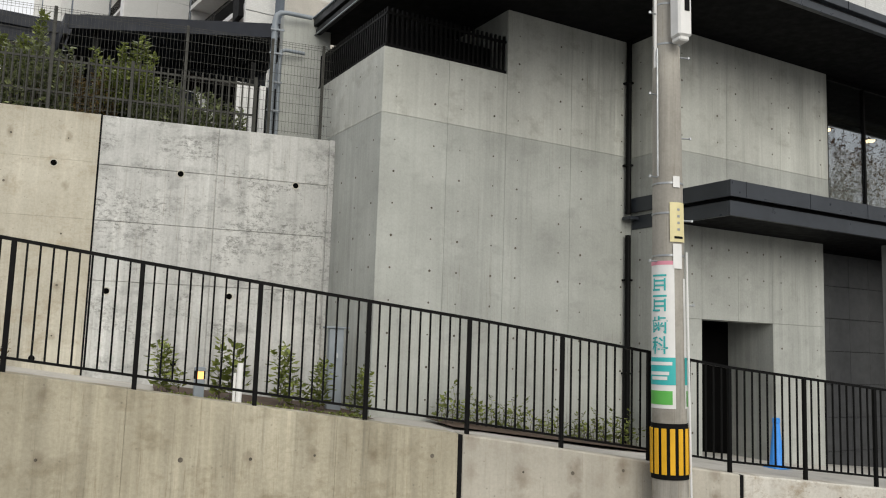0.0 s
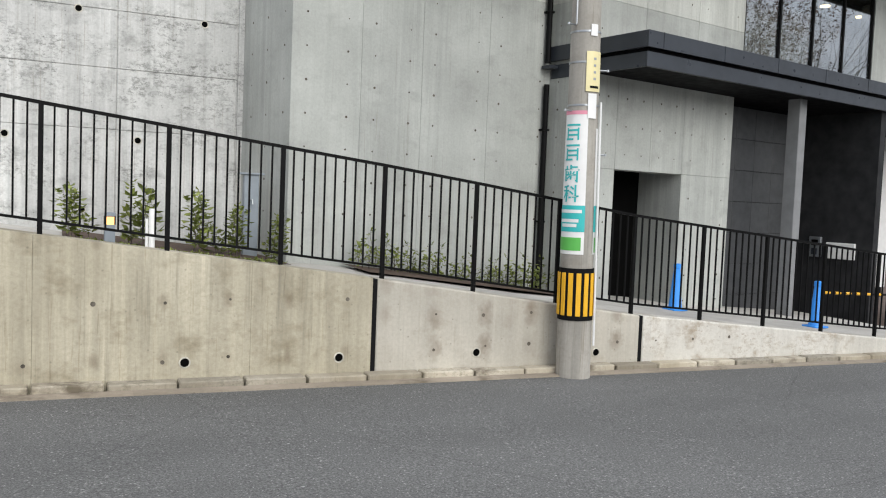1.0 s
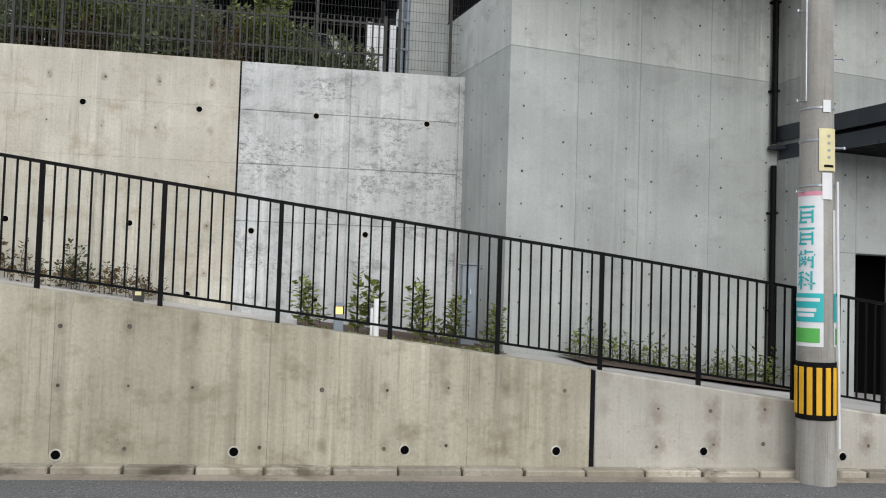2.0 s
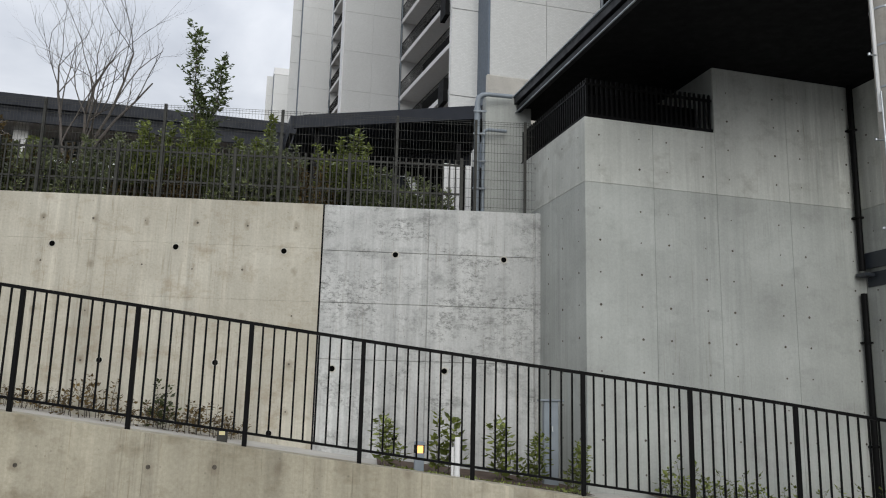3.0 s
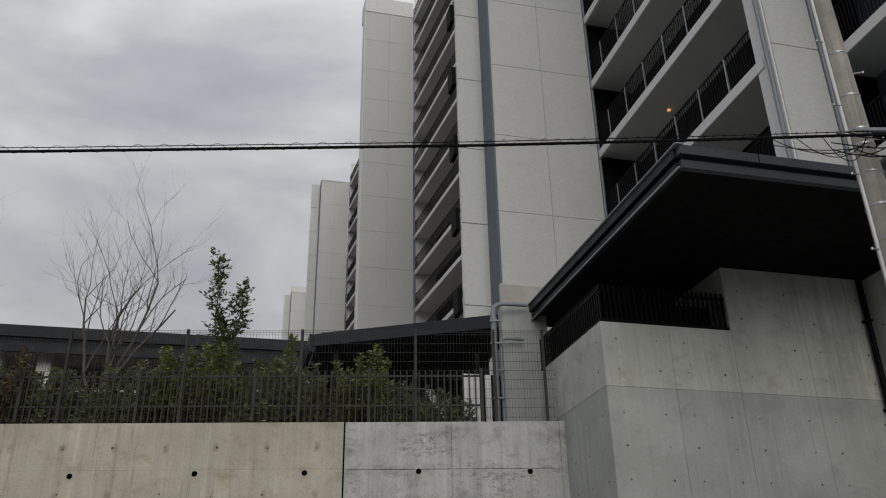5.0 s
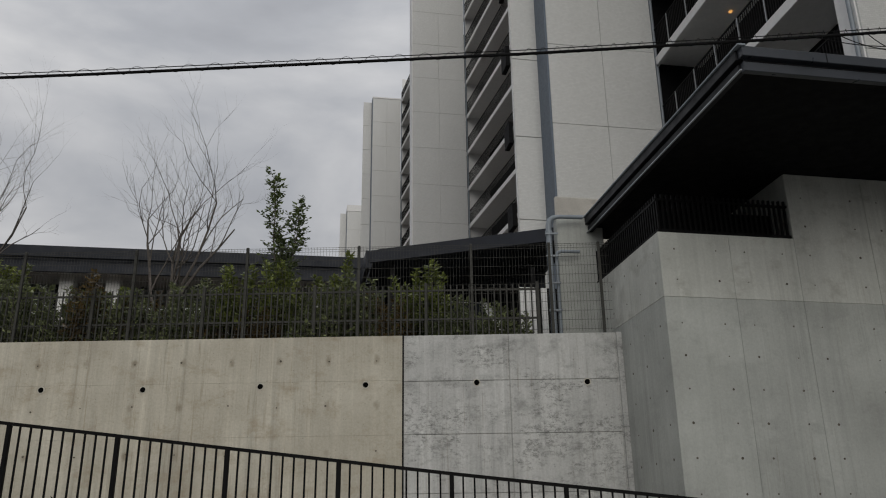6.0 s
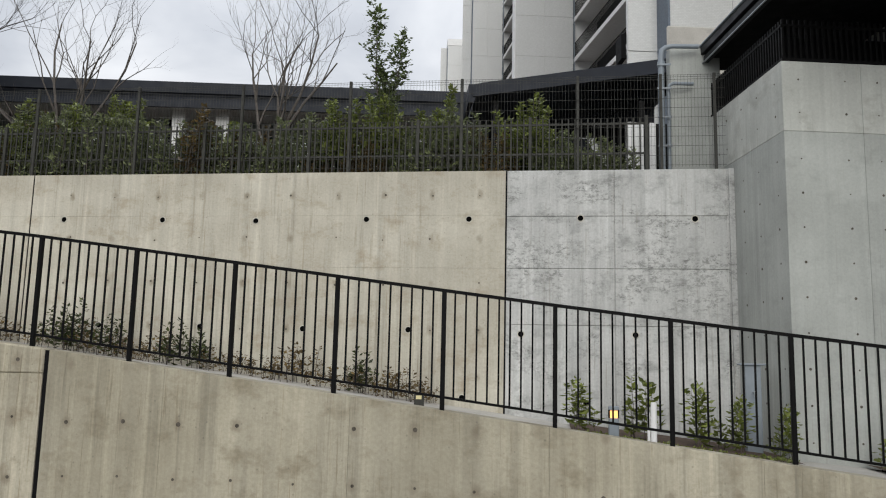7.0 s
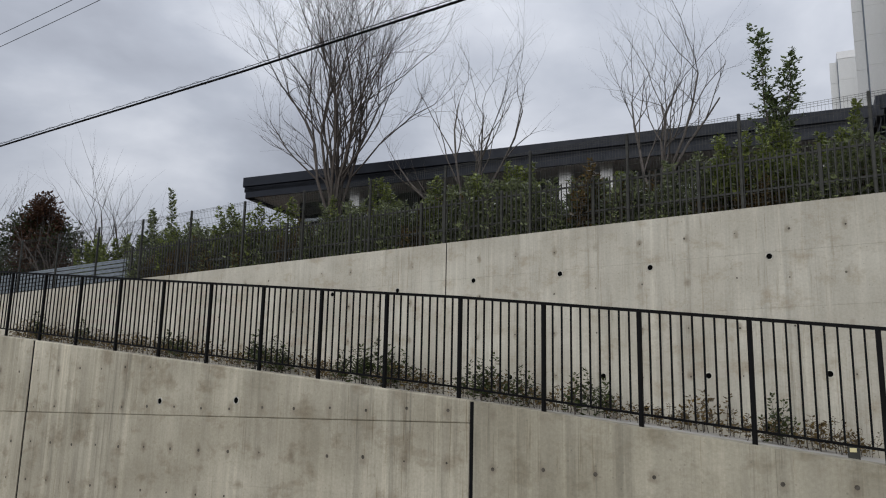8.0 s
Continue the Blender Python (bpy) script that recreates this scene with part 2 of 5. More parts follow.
BEIGE_CLEAN = concrete("smooth_beige_concrete", (0.545, 0.518, 0.438), (0.44, 0.408, 0.332), (0.31, 0.25, 0.168), 0.55, 0.85, 0.6, 0.5, 0.2, 0.0, 0.3, (0.24, 0.185, 0.11), 0.13, (-4.3, 0.75, 4.6, 0.70, 0.06, 0.65, (0.17, 0.135, 0.085)))
WHITISH = concrete("pale_patched_concrete", (0.62, 0.60, 0.55), (0.50, 0.48, 0.43), (0.30, 0.24, 0.17), 0.8, 0.85, 0.4, 0.6, 0.3, 0.0, 0.8, (0.25, 0.19, 0.12))
BEIGE_ROAD = concrete("plain_beige_concrete", (0.49, 0.462, 0.40), (0.405, 0.38, 0.325), (0.29, 0.25, 0.195), 0.4, 0.85, 0.3, 0.6, 0.2, 0.0, 0.15, (0.24, 0.20, 0.15), 0.1, (0.58, 0.577, 0.25, 0.35, 0.11, 0.7, (0.17, 0.13, 0.09)))
PALE = concrete("pale_grey_concrete", (0.575, 0.578, 0.562), (0.455, 0.458, 0.445), (0.25, 0.253, 0.243), 0.7, 0.8, 0.5, 0.8, 0.25, 0.05, 1.0, (0.115, 0.118, 0.108), 0.16)
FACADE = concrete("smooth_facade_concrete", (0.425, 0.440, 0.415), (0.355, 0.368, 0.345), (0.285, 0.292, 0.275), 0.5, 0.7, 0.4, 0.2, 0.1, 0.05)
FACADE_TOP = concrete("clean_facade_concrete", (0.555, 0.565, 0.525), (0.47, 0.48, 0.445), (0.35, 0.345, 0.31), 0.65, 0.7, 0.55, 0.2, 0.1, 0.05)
PIPE = plain("weathered_pale_pipe", (0.46, 0.44, 0.38), 0.6, 0.0, 0.3, 20.0, 0.1, 0.3)
PAVING = concrete("path_concrete", (0.52, 0.50, 0.46), (0.44, 0.42, 0.385), (0.30, 0.29, 0.27), 0.5, 0.85, 0.0, 0.3)
KERB_EDGE = concrete("dirty_gutter_concrete", (0.36, 0.31, 0.245), (0.25, 0.21, 0.16), (0.12, 0.095, 0.065), 0.8, 0.9, 0.0, 0.5, 0.4, 0.1)
KERB = concrete("kerb_concrete", (0.52, 0.475, 0.39), (0.31, 0.27, 0.195), (0.11, 0.088, 0.06), 0.9, 0.9, 0.3, 0.5, 0.4, 0.4, 0.7, (0.10, 0.095, 0.05))
POLE = concrete("pole_concrete", (0.385, 0.365, 0.325), (0.31, 0.292, 0.258), (0.225, 0.205, 0.172), 0.6, 0.75, 0.7, 0.2, 0.1)
ASPHALT = asphalt_material()
BLACK = plain("black_powder_coat", (0.004, 0.004, 0.0042), 0.55, 0.0, 0.2, 6.0, 0.05, 0.1)
FENCE = plain("dark_brown_fence_paint", (0.046, 0.046, 0.041), 0.55, 0.0, 0.2, 6.0, 0.05, 0.2)
FASCIA = plain("charcoal_sheet_metal", (0.029, 0.034, 0.042), 0.36, 0.0, 0.15, 3.0, 0.03, 0.4)
ROOFING = plain("dark_roof_metal", (0.013, 0.016, 0.024), 0.45, 0.0, 0.15, 3.0, 0.03, 0.16)
EAVE_SIDE = plain("dark_eave_metal", (0.009, 0.01, 0.012), 0.5, 0.0, 0.15, 3.0, 0.03, 0.2)
# black of the soffit, reused on surfaces that stand in for deep shade
SOFFIT_AND_SHADE = plain("black_soffit_and_shade", (0.0052, 0.0052, 0.0058), 0.75, 0.0, 0.05, 3.0, 0.0, 0.1)
STONE = plain("grey_stone_tile", (0.046, 0.048, 0.051), 0.5, 0.0, 0.2, 4.0)
PAINTED = plain("grey_blue_paint", (0.20, 0.23, 0.26), 0.5, 0.0, 0.08)
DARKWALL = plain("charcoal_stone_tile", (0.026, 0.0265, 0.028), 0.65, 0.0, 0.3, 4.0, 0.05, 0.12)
TILE = tile_material()
WHITE = plain("white_paint", (0.72, 0.72, 0.71), 0.5, 0.0, 0.05)
NAVY = plain("slate_blue_panel", (0.10, 0.13, 0.17), 0.5, 0.0, 0.1)
SILVER = plain("silver_car_paint", (0.55, 0.56, 0.57), 0.3, 0.3, 0.05)
CARGLASS = plain("tinted_car_glass", (0.012, 0.014, 0.016), 0.06, 0.0, 0.05)
GALV = plain("galvanised_steel", (0.36, 0.38, 0.40), 0.4, 0.8)
RUBBER = plain("black_rubber", (0.008, 0.008, 0.0085), 0.85, 0.0, 0.15, 6.0, 0.05, 0.1)
COLUMN = plain("grey_column_concrete", (0.19, 0.195, 0.20), 0.7, 0.0, 0.12, 5.0, 0.1, 0.3)
PORCH = plain("grey_porch_tile", (0.075, 0.077, 0.08), 0.55, 0.0, 0.25, 4.0, 0.05, 0.3)
YELLOW = plain("yellow_reflective", (0.75, 0.40, 0.015), 0.5, 0.0, 0.08)
BLUE = plain("blue_plastic", (0.03, 0.27, 0.80), 0.45, 0.0, 0.08)
TEAL = plain("teal_print", (0.03, 0.42, 0.42), 0.5, 0.0, 0.05)
GREEN = plain("green_print", (0.10, 0.42, 0.08), 0.5, 0.0, 0.05)
CREAM = plain("cream_plate", (0.70, 0.62, 0.34), 0.5, 0.0, 0.06)
PINK = plain("pink_print", (0.65, 0.25, 0.33), 0.5, 0.0, 0.05)
# near-black for painted depth in bores and recess, also the intercom screen
NEAR_BLACK = plain("near_black", (0.004, 0.004, 0.004), 0.95, 0.0, 0.1, 6.0, 0.0, 0.0)
SPOT = plain("tie_hole_mortar", (0.11, 0.097, 0.08), 0.95, 0.0, 0.5, 14.0, 0.1, 0.1)
SOIL = plain("dark_soil", (0.075, 0.047, 0.032), 0.95, 0.0, 0.4, 9.0, 0.6)
BARK = plain("grey_bark", (0.068, 0.055, 0.046), 0.85, 0.0, 0.3, 20.0, 0.4)
PALE_BARK = plain("pale_grey_bark", (0.10, 0.086, 0.075), 0.85, 0.0, 0.3, 20.0, 0.4)
LEAF = leafy("evergreen_leaf", (0.026, 0.035, 0.015), (0.225, 0.255, 0.125))
LEAF_TREE = leafy("glossy_tree_leaf", (0.035, 0.05, 0.018), (0.16, 0.20, 0.085))
LEAF_BED = leafy("bed_shrub_leaf", (0.06, 0.078, 0.02), (0.21, 0.245, 0.065))
LEAF_DARK = leafy("dark_shrub_leaf", (0.018, 0.026, 0.01), (0.075, 0.09, 0.034))
LEAF_RED = leafy("bronze_leaf", (0.055, 0.038, 0.018), (0.15, 0.105, 0.042))
LEAF_LIGHT = leafy("young_leaf", (0.05, 0.07, 0.018), (0.22, 0.255, 0.07))
LEAF_FAR = leafy("woodland_leaf", (0.02, 0.03, 0.012), (0.05, 0.06, 0.025))
LEAF_RUST = leafy("rust_leaf", (0.045, 0.026, 0.016), (0.085, 0.046, 0.028))
GLASS = coated_glass("window_glass")
GLASS_CLEAR = coated_glass("clear_glass", 0.12)
DOWNLIGHT = glow_material("downlight_lens", (1.0, 0.72, 0.42), 5.0)
LAMP = glow_material("warm_lamp", (1.0, 0.52, 0.16), 1.0)


# ---- mesh helpers ----
class Shape:
    """Collects vertices and faces for one mesh."""

    def __init__(self):
        self.v, self.f = [], []

    def add(self, verts, faces):
        k = len(self.v)
        self.v += [tuple(p) for p in verts]
        self.f += [tuple(i + k for i in q) for q in faces]
        return self

    def box(self, x0, x1, y0, y1, z0, z1, c=0.0):
        if c <= 0:
            return self.add([(x, y, z) for z in (z0, z1) for y in (y0, y1) for x in (x0, x1)],
                            [(0, 2, 3, 1), (4, 5, 7, 6), (0, 1, 5, 4), (2, 6, 7, 3), (0, 4, 6, 2), (1, 3, 7, 5)])
        pts = [(x0 + c, y0), (x1 - c, y0), (x1, y0 + c), (x1, y1 - c), (x1 - c, y1), (x0 + c, y1), (x0, y1 - c), (x0, y0 + c)]
        ins = [(min(max(x, x0 + c), x1 - c), min(max(y, y0 + c), y1 - c)) for x, y in pts]
        rings = [[(x, y, z0) for x, y in ins], [(x, y, z0 + c) for x, y in pts], [(x, y, z1 - c) for x, y in pts], [(x, y, z1) for x, y in ins]]
        return self.loft(rings)

    def loft(self, rings, cap=True, closed=True):
        n = len(rings[0])
        faces = []
        for r in range(len(rings) - 1):
            for i in range(n if closed else n - 1):
                j = (i + 1) % n
                faces.append((r * n + i, r * n + j, (r + 1) * n + j, (r + 1) * n + i))
        if cap:
            faces.append(tuple(range(n - 1, -1, -1)))
            faces.append(tuple((len(rings) - 1) * n + i for i in range(n)))
        return self.add([p for r in rings for p in r], faces)

    def prism(self, pts, y0, y1):
        """Polygon pts of (x, z), pushed from y0 to y1."""
        return self.loft([[(x, y0, z) for x, z in pts], [(x, y1, z) for x, z in pts]])

    def slab(self, pts, z0, z1):
        return self.loft([[(x, y, z0) for x, y in pts], [(x, y, z1) for x, y in pts]])

    def tube(self, path, radii, n=8, cap=True):
        if isinstance(radii, (int, float)):
            radii = [radii] * len(path)
        rings = []
        up = None
        for i, p in enumerate(path):
            p = Vector(p)
            d = (Vector(path[min(i + 1, len(path) - 1)]) - Vector(path[max(i - 1, 0)])).normalized()
            if up is None:
                up = d.orthogonal().normalized()
            up = (up - d * up.dot(d)).normalized()
            side = d.cross(up)
            rings.append([p + (up * math.cos(2 * math.pi * k / n) + side * math.sin(2 * math.pi * k / n)) * radii[i] for k in range(n)])
        return self.loft(rings, cap)

    def lathe(self, profile, n=24, cx=0.0, cy=0.0):
        """profile: (radius, z) from below upwards."""
        return self.loft([[(cx + r * math.cos(2 * math.pi * k / n), cy + r * math.sin(2 * math.pi * k / n), z) for k in range(n)] for r, z in profile])

    def mesh(self, name, smooth=True):
        me = bpy.data.meshes.new(name)
        me.from_pydata(self.v, [], self.f)
        if len(self.f) < 30000:
            bm = bmesh.new()
            bm.from_mesh(me)
            bmesh.ops.recalc_face_normals(bm, faces=bm.faces)
            bm.to_mesh(me)
            bm.free()
        if smooth:
            me.shade_smooth()
            me.set_sharp_from_angle(angle=radians(32))
        return me


def part(name, shape, material, parent=None, label="", m=None, bevel=0.0, smooth=True, kind=""):
    me = shape if isinstance(shape, bpy.types.Mesh) else shape.mesh(name, smooth)
    if not me.materials:
        me.materials.append(material)
    ob = new(name, me)
    if parent:
        ob.parent = parent
    if m is not None:
        ob.matrix_basis = m
    if bevel:
        b = ob.modifiers.new("edge", "BEVEL")
        b.width, b.segments, b.limit_method = bevel, 2, "ANGLE"
    return tagged(ob, label, "", "", kind)


def thing(name, label, category, m=None, group="", kind=""):
    ob = new(name)
    ob.empty_display_size = 0.1
    if m is not None:
        ob.matrix_basis = m
    return tagged(ob, label, category, group, kind)


def mesh_thing(name, shape, material, label, category, m=None, group="", kind="", bevel=0.0):
    ob = part(name, shape, material, None, label, m, bevel)
    return tagged(ob, label, category, group, kind)


def lerp_profile(profile, x):
    for (xa, za), (xb, zb) in zip(profile, profile[1:]):
        if x <= xb or (xb, zb) == profile[-1]:
            return za + (zb - za) * (x - xa) / (xb - xa)


# height of the roadside wall's top along x
TOP = [(-40.0, 5.35), (-17.85, 3.055), (-8.4, 2.03), (0.0, 0.985), (3.15, 0.56), (7.35, 0.155), (11.0, -0.14)]


def top_z(x):
    return lerp_profile(TOP, x)


def road_z(x):
    return -0.03 - 0.014 * x


def path_z(x):
    """The ground behind the wall lies a little below its top."""
    return max(-0.2, top_z(x)) - 0.07 - 0.12 * min(1.0, max(0.0, (0.6 - x) / 1.6))


# ---- ground and road ----
def build_ground():
    s = Shape()
    xs = [-400, -60] + [-40 + 4 * i for i in range(18)] + [60, 400]
    ys = [-400, -60, -12, -4, 0, 3, 6.1]
    grid = [[(x, y, road_z(max(-60, min(60, x)))) for x in xs] for y in ys]
    s.loft(grid, cap=False, closed=False)
    mesh_thing("road", s, ASPHALT, "grey worn asphalt road along the retaining wall", "road", kind="structure")
    # drain channel of kerb stones at the foot of the wall
    ch = thing("gutter", "row of weathered concrete gutter blocks beside the road", "gutter", kind="structure")
    k = 0
    x = -26.0
    while x < 12.0:
        w = 0.6
        z = road_z(x + w / 2)
        st = Shape().box(0, w - 0.018 - 0.006 * (k % 3), 0, 0.17, -0.15, 0.08 + 0.004 * ((k * 7) % 3 - 1), 0.012)
        part("kerb_block", st, KERB, ch, m=pose(x, 6.235, z, 0, -math.degrees(math.atan(-0.014)), 0))
        st = Shape().box(0, w - 0.001, 0, 0.14, -0.15, 0.02, 0.0)
        part("edge_slab", st, KERB_EDGE, ch, m=pose(x + 0.2, 6.093, z, 0, -math.degrees(math.atan(-0.014)), 0))
        x += w
        k += 1
    # ground sheet behind the wall, out to the horizon
    s = Shape()
    xs2 = [-40 + i for i in range(52)]
    rows = []
    for y, dz in ((6.7, 0.0), (9.0, 0.0), (11.25, 0.0)):
        rows.append([(x, y, path_z(x) + dz) for x in xs2])
    s.loft(rows, cap=False, closed=False)
    mesh_thing("path", s, PAVING, "sloping pale concrete path behind the railing", "path", kind="structure")
    s = Shape()
    s.add([(-400, 5, -0.9), (400, 5, -0.9), (400, 500, -0.9), (-400, 500, -0.9)], [(0, 1, 2, 3)])
    mesh_thing("ground", s, SOIL, "bare ground stretching away behind the buildings", "ground", kind="structure")
    s = Shape().box(-60, -0.9, 11.45, 60, -0.5, 4.9)
    mesh_thing("upper_terrace", s, SOIL, "planted earth terrace behind the upper wall", "ground", kind="structure")


# ---- retaining walls ----
def weep_holes(places, y, parent, r=0.041):
    ring = Shape().loft([[(q * math.cos(a), yy, q * math.sin(a)) for a in [2 * math.pi * k / 16 for k in range(16)]]
                         for q, yy in ((r * 1.32, 0.02), (r * 1.32, -0.006), (r, -0.008), (r, 0.02))], cap=False).mesh("weep_pipe")
    # flat black disc paints the dark inside the bore; the wall is uncut
    core = Shape().loft([[(r * 0.98 * math.cos(a), yy, r * 0.98 * math.sin(a)) for a in [2 * math.pi * k / 16 for k in range(16)]] for yy in (0.02, -0.001)]).mesh("weep_bore")
    for x, z in places:
        p = part("weep_pipe", ring, PIPE, parent, m=pose(x, y, z))
        part("weep_bore", core, NEAR_BLACK, p)


def tie_spots(pts, size=0.018):
    """Mortar plugs in tie holes; pts of (x, z) on a face at y = 0."""
    s = Shape()
    for i, (x, z) in enumerate(pts):
        n = 8
        r = size * (0.6 + 0.55 * ((i * 37) % 11) / 10)
        s.loft([[(x + q * math.cos(2 * math.pi * k / n), yy, z + q * math.sin(2 * math.pi * k / n)) for k in range(n)] for q, yy in ((r, 0.003), (r, -0.003), (r * 0.6, -0.001))], cap=True)
    return s


def build_lower_wall():
    root = thing("retaining_wall", "low weathered beige concrete retaining wall along the road", "retaining wall", kind="structure")
    cuts = [-40.0, -25.4, -16.78, -8.17, -0.10, 3.24, 11.0]
    for i, (a, b) in enumerate(zip(cuts, cuts[1:])):
        xs = [a + 0.026] + [x for x, _ in TOP if a < x < b] + [b - 0.026]
        levels = [-0.6] + ([0.9, 1.75] if i in (1, 2) else [])
        blk = None
        if i == 3:
            boards = [a + 0.026, -6.92, -5.06, -3.2, -1.34, b - 0.026]
            for xa, xb in zip(boards, boards[1:]):
                pts = [(xa + 0.0008, top_z(xa) - 0.01), (xb - 0.0008, top_z(xb) - 0.01), (xb - 0.0008, -0.6), (xa + 0.0008, -0.6)]
                blk = part("wall_block", Shape().prism(pts, 6.4, 6.72), BEIGE_MID, root, "beige cast concrete wall section with stains", bevel=0.0025)
            levels = []
        for n, z0 in enumerate(levels):
            if n + 1 < len(levels):
                pts = [(a + 0.026, levels[n + 1] - 0.0008), (b - 0.026, levels[n + 1] - 0.0008), (b - 0.026, z0), (a + 0.026, z0)]
            else:
                pts = [(x, top_z(x) - 0.01) for x in xs] + [(b - 0.026, z0), (a + 0.026, z0)]
            blk = part("wall_block", Shape().prism(pts, 6.4, 6.72), WHITISH if i == 5 else BEIGE_ROAD if i == 4 else BEIGE, root, "beige cast concrete wall section with stains", bevel=0.018 if n + 1 == len(levels) else 0.0015)
        rng = random.Random(40 + i)
        spots = []
        x = (-15.40 if i < 4 else 0.58) + 0.577 * math.ceil((a + 0.15 - (-15.40 if i < 4 else 0.58)) / 0.577)
        while x < b - 0.15:
            for z in ((1.87, 1.31, 0.73, 3.0, 2.45) if i < 3 else (0.78, 0.24, 1.3) if i == 3 else (0.6, 0.25)):
                if z < top_z(x) - 0.12 and rng.random() < (0.92 if i != 3 else 0.6):
                    spots.append((x + rng.uniform(-0.02, 0.02), z + 0.012 * (x + 12) * (i < 3) * 0.5 + rng.uniform(-0.015, 0.015)))
            x += 0.577
        if spots:
            part("tie_spots", tie_spots(spots, 0.02), SPOT, blk, m=pose(0, 6.4, 0), kind="stuff")
    for x in cuts[1:-1]:
        s = Shape().prism([(x - 0.027, -0.5), (x + 0.027, -0.5), (x + 0.027, top_z(x) - 0.02), (x - 0.027, top_z(x) - 0.02)], 6.415, 6.6)
        part("joint_filler", s, RUBBER, root, "black joint strip")
    weep_holes([(-5.0 - 1.53 * k, 0.185) for k in range(2)] + [(-3.49, 0.205), (-1.935, 0.215), (-0.46, 0.2), (1.07, 0.19), (2.61, 0.13)] + [(-11.83, 1.97), (-13.39, 1.95)], 6.4, root)


UW = 11.2


def build_upper_wall():
    root = thing("upper_retaining_wall", "tall concrete retaining wall, beige and pale grey sections", "retaining wall", kind="structure")
    zt = 4.97
    for i, (a, b, mat, lab) in enumerate(((-40, -19.65, BEIGE_CLEAN, ""), (-19.65, -11.76, BEIGE_CLEAN, ""), (-11.76, -3.90, BEIGE_CLEAN, "beige weathered concrete section"))):
        for za, zb in ((-0.3, 3.45), (3.45, 4.27), (4.27, zt)):
            s = Shape().box(a + 0.012, b - 0.012, UW, UW + 0.35, za + 0.0007, zb - 0.0007)
            blk = part("wall_block", s, mat, root, lab, bevel=0.0018)
        rng = random.Random(7 + i)
        spots = [(-4.3 - 0.75 * (k + math.ceil((-4.3 - b + 0.15) / 0.75)) + rng.uniform(-.03, .03), z + rng.uniform(-.03, .03)) for k in range(int((b - a) / 0.75)) for z in (4.6, 3.9, 3.2, 2.5, 1.8) if rng.random() < 0.75]
        part("tie_spots", tie_spots(spots, 0.016), SPOT, blk, m=pose(0, UW, 0), kind="stuff")
    # pale section made of shuttered panels
    s = Shape().box(-3.89, -0.35, UW + 0.018, UW + 0.35, -0.3, zt)
    part("wall_block", s, PALE, root, "pale grey concrete section with panel joints", bevel=0.01)
    xs = [-3.89, -2.27, -0.62]
    zs = [-0.3, 2.6, 3.45, 4.25, zt]
    for xa, xb in zip(xs, xs[1:]):
        for za, zb in zip(zs, zs[1:]):
            part("wall_panel", Shape().box(0.004, xb - xa - 0.004, 0, 0.04, 0.003, zb - za - 0.003, 0.006), PALE, root, m=pose(xa, UW, za))
    part("end_strip", Shape().box(-0.6, -0.52, UW - 0.02, UW + 0.1, -0.3, zt), PALE, root)
    for x in (-19.65, -11.76, -3.90):
        part("joint_filler", Shape().box(x - 0.012, x + 0.012, UW + 0.012, UW + 0.2, -0.3, zt - 0.01), RUBBER, root, "dark joint strip")
    weep_holes([(-2.775, 4.22), (-1.095, 4.205), (-4.47, 4.21), (-6.08, 4.21), (-7.88, 4.19), (-9.45, 4.21), (-11.16, 4.22), (-12.86, 4.15), (-14.5, 4.18),
                (-3.66, 2.46), (-1.98, 2.47), (-5.37, 2.5), (-7.03, 2.49), (-8.7, 2.5), (-10.4, 2.5), (-2.70, 1.47), (-4.53, 1.5), (-6.24, 1.77), (-8.0, 2.0)], UW, root, 0.043)


# ---- roadside railing ----
def build_railing():
    root = thing("railing", "black steel picket railing on the roadside wall", "railing")
    S, Y = 1.05, 6.5
    lo, hi = -24, 9

    def high(x):
        """Height of the top rail over the wall, a little more at the low end."""
        return 1.13 + 0.035 * min(1.0, max(0.0, (x + 3) / 4))
    H0, H1 = high(-9), high(9)
    posts = {h: Shape().box(-0.021, 0.021, -0.021, 0.021, -0.02, h - 0.025, 0.004).mesh("post") for h in (H0, H1)}
    pickets = {h: Shape().box(-0.0083, 0.0083, -0.008, 0.008, 0.1, h - 0.02).mesh("picket") for h in (H0, H1)}
    for k in range(lo, hi + 1):
        x = S * k
        h = H1 if x > -1 else H0
        part("post", posts[h], BLACK, root, m=pose(x, Y, top_z(x) + high(x) - h))
        if k < hi:
            a, b = top_z(x) + high(x), top_z(x + S) + high(x + S)
            for j in range(1, 10):
                part("picket", pickets[h], BLACK, root, m=pose(x + S * j / 10, Y, a + (b - a) * j / 10 - h))

    def bar(z0, z1, w, from_top):
        rings = []
        for k in range(lo, hi + 1):
            x, z = S * k, top_z(S * k) + (high(S * k) if from_top else 0.0)
            rings.append([(x, Y - w, z + z0), (x, Y + w, z + z0), (x, Y + w, z + z1), (x, Y - w, z + z1)])
        return Shape().loft(rings)
    part("top_rail", bar(-0.03, 0.0, 0.022, True), BLACK, root)
    part("bottom_rail", bar(0.098, 0.122, 0.012, False), BLACK, root)


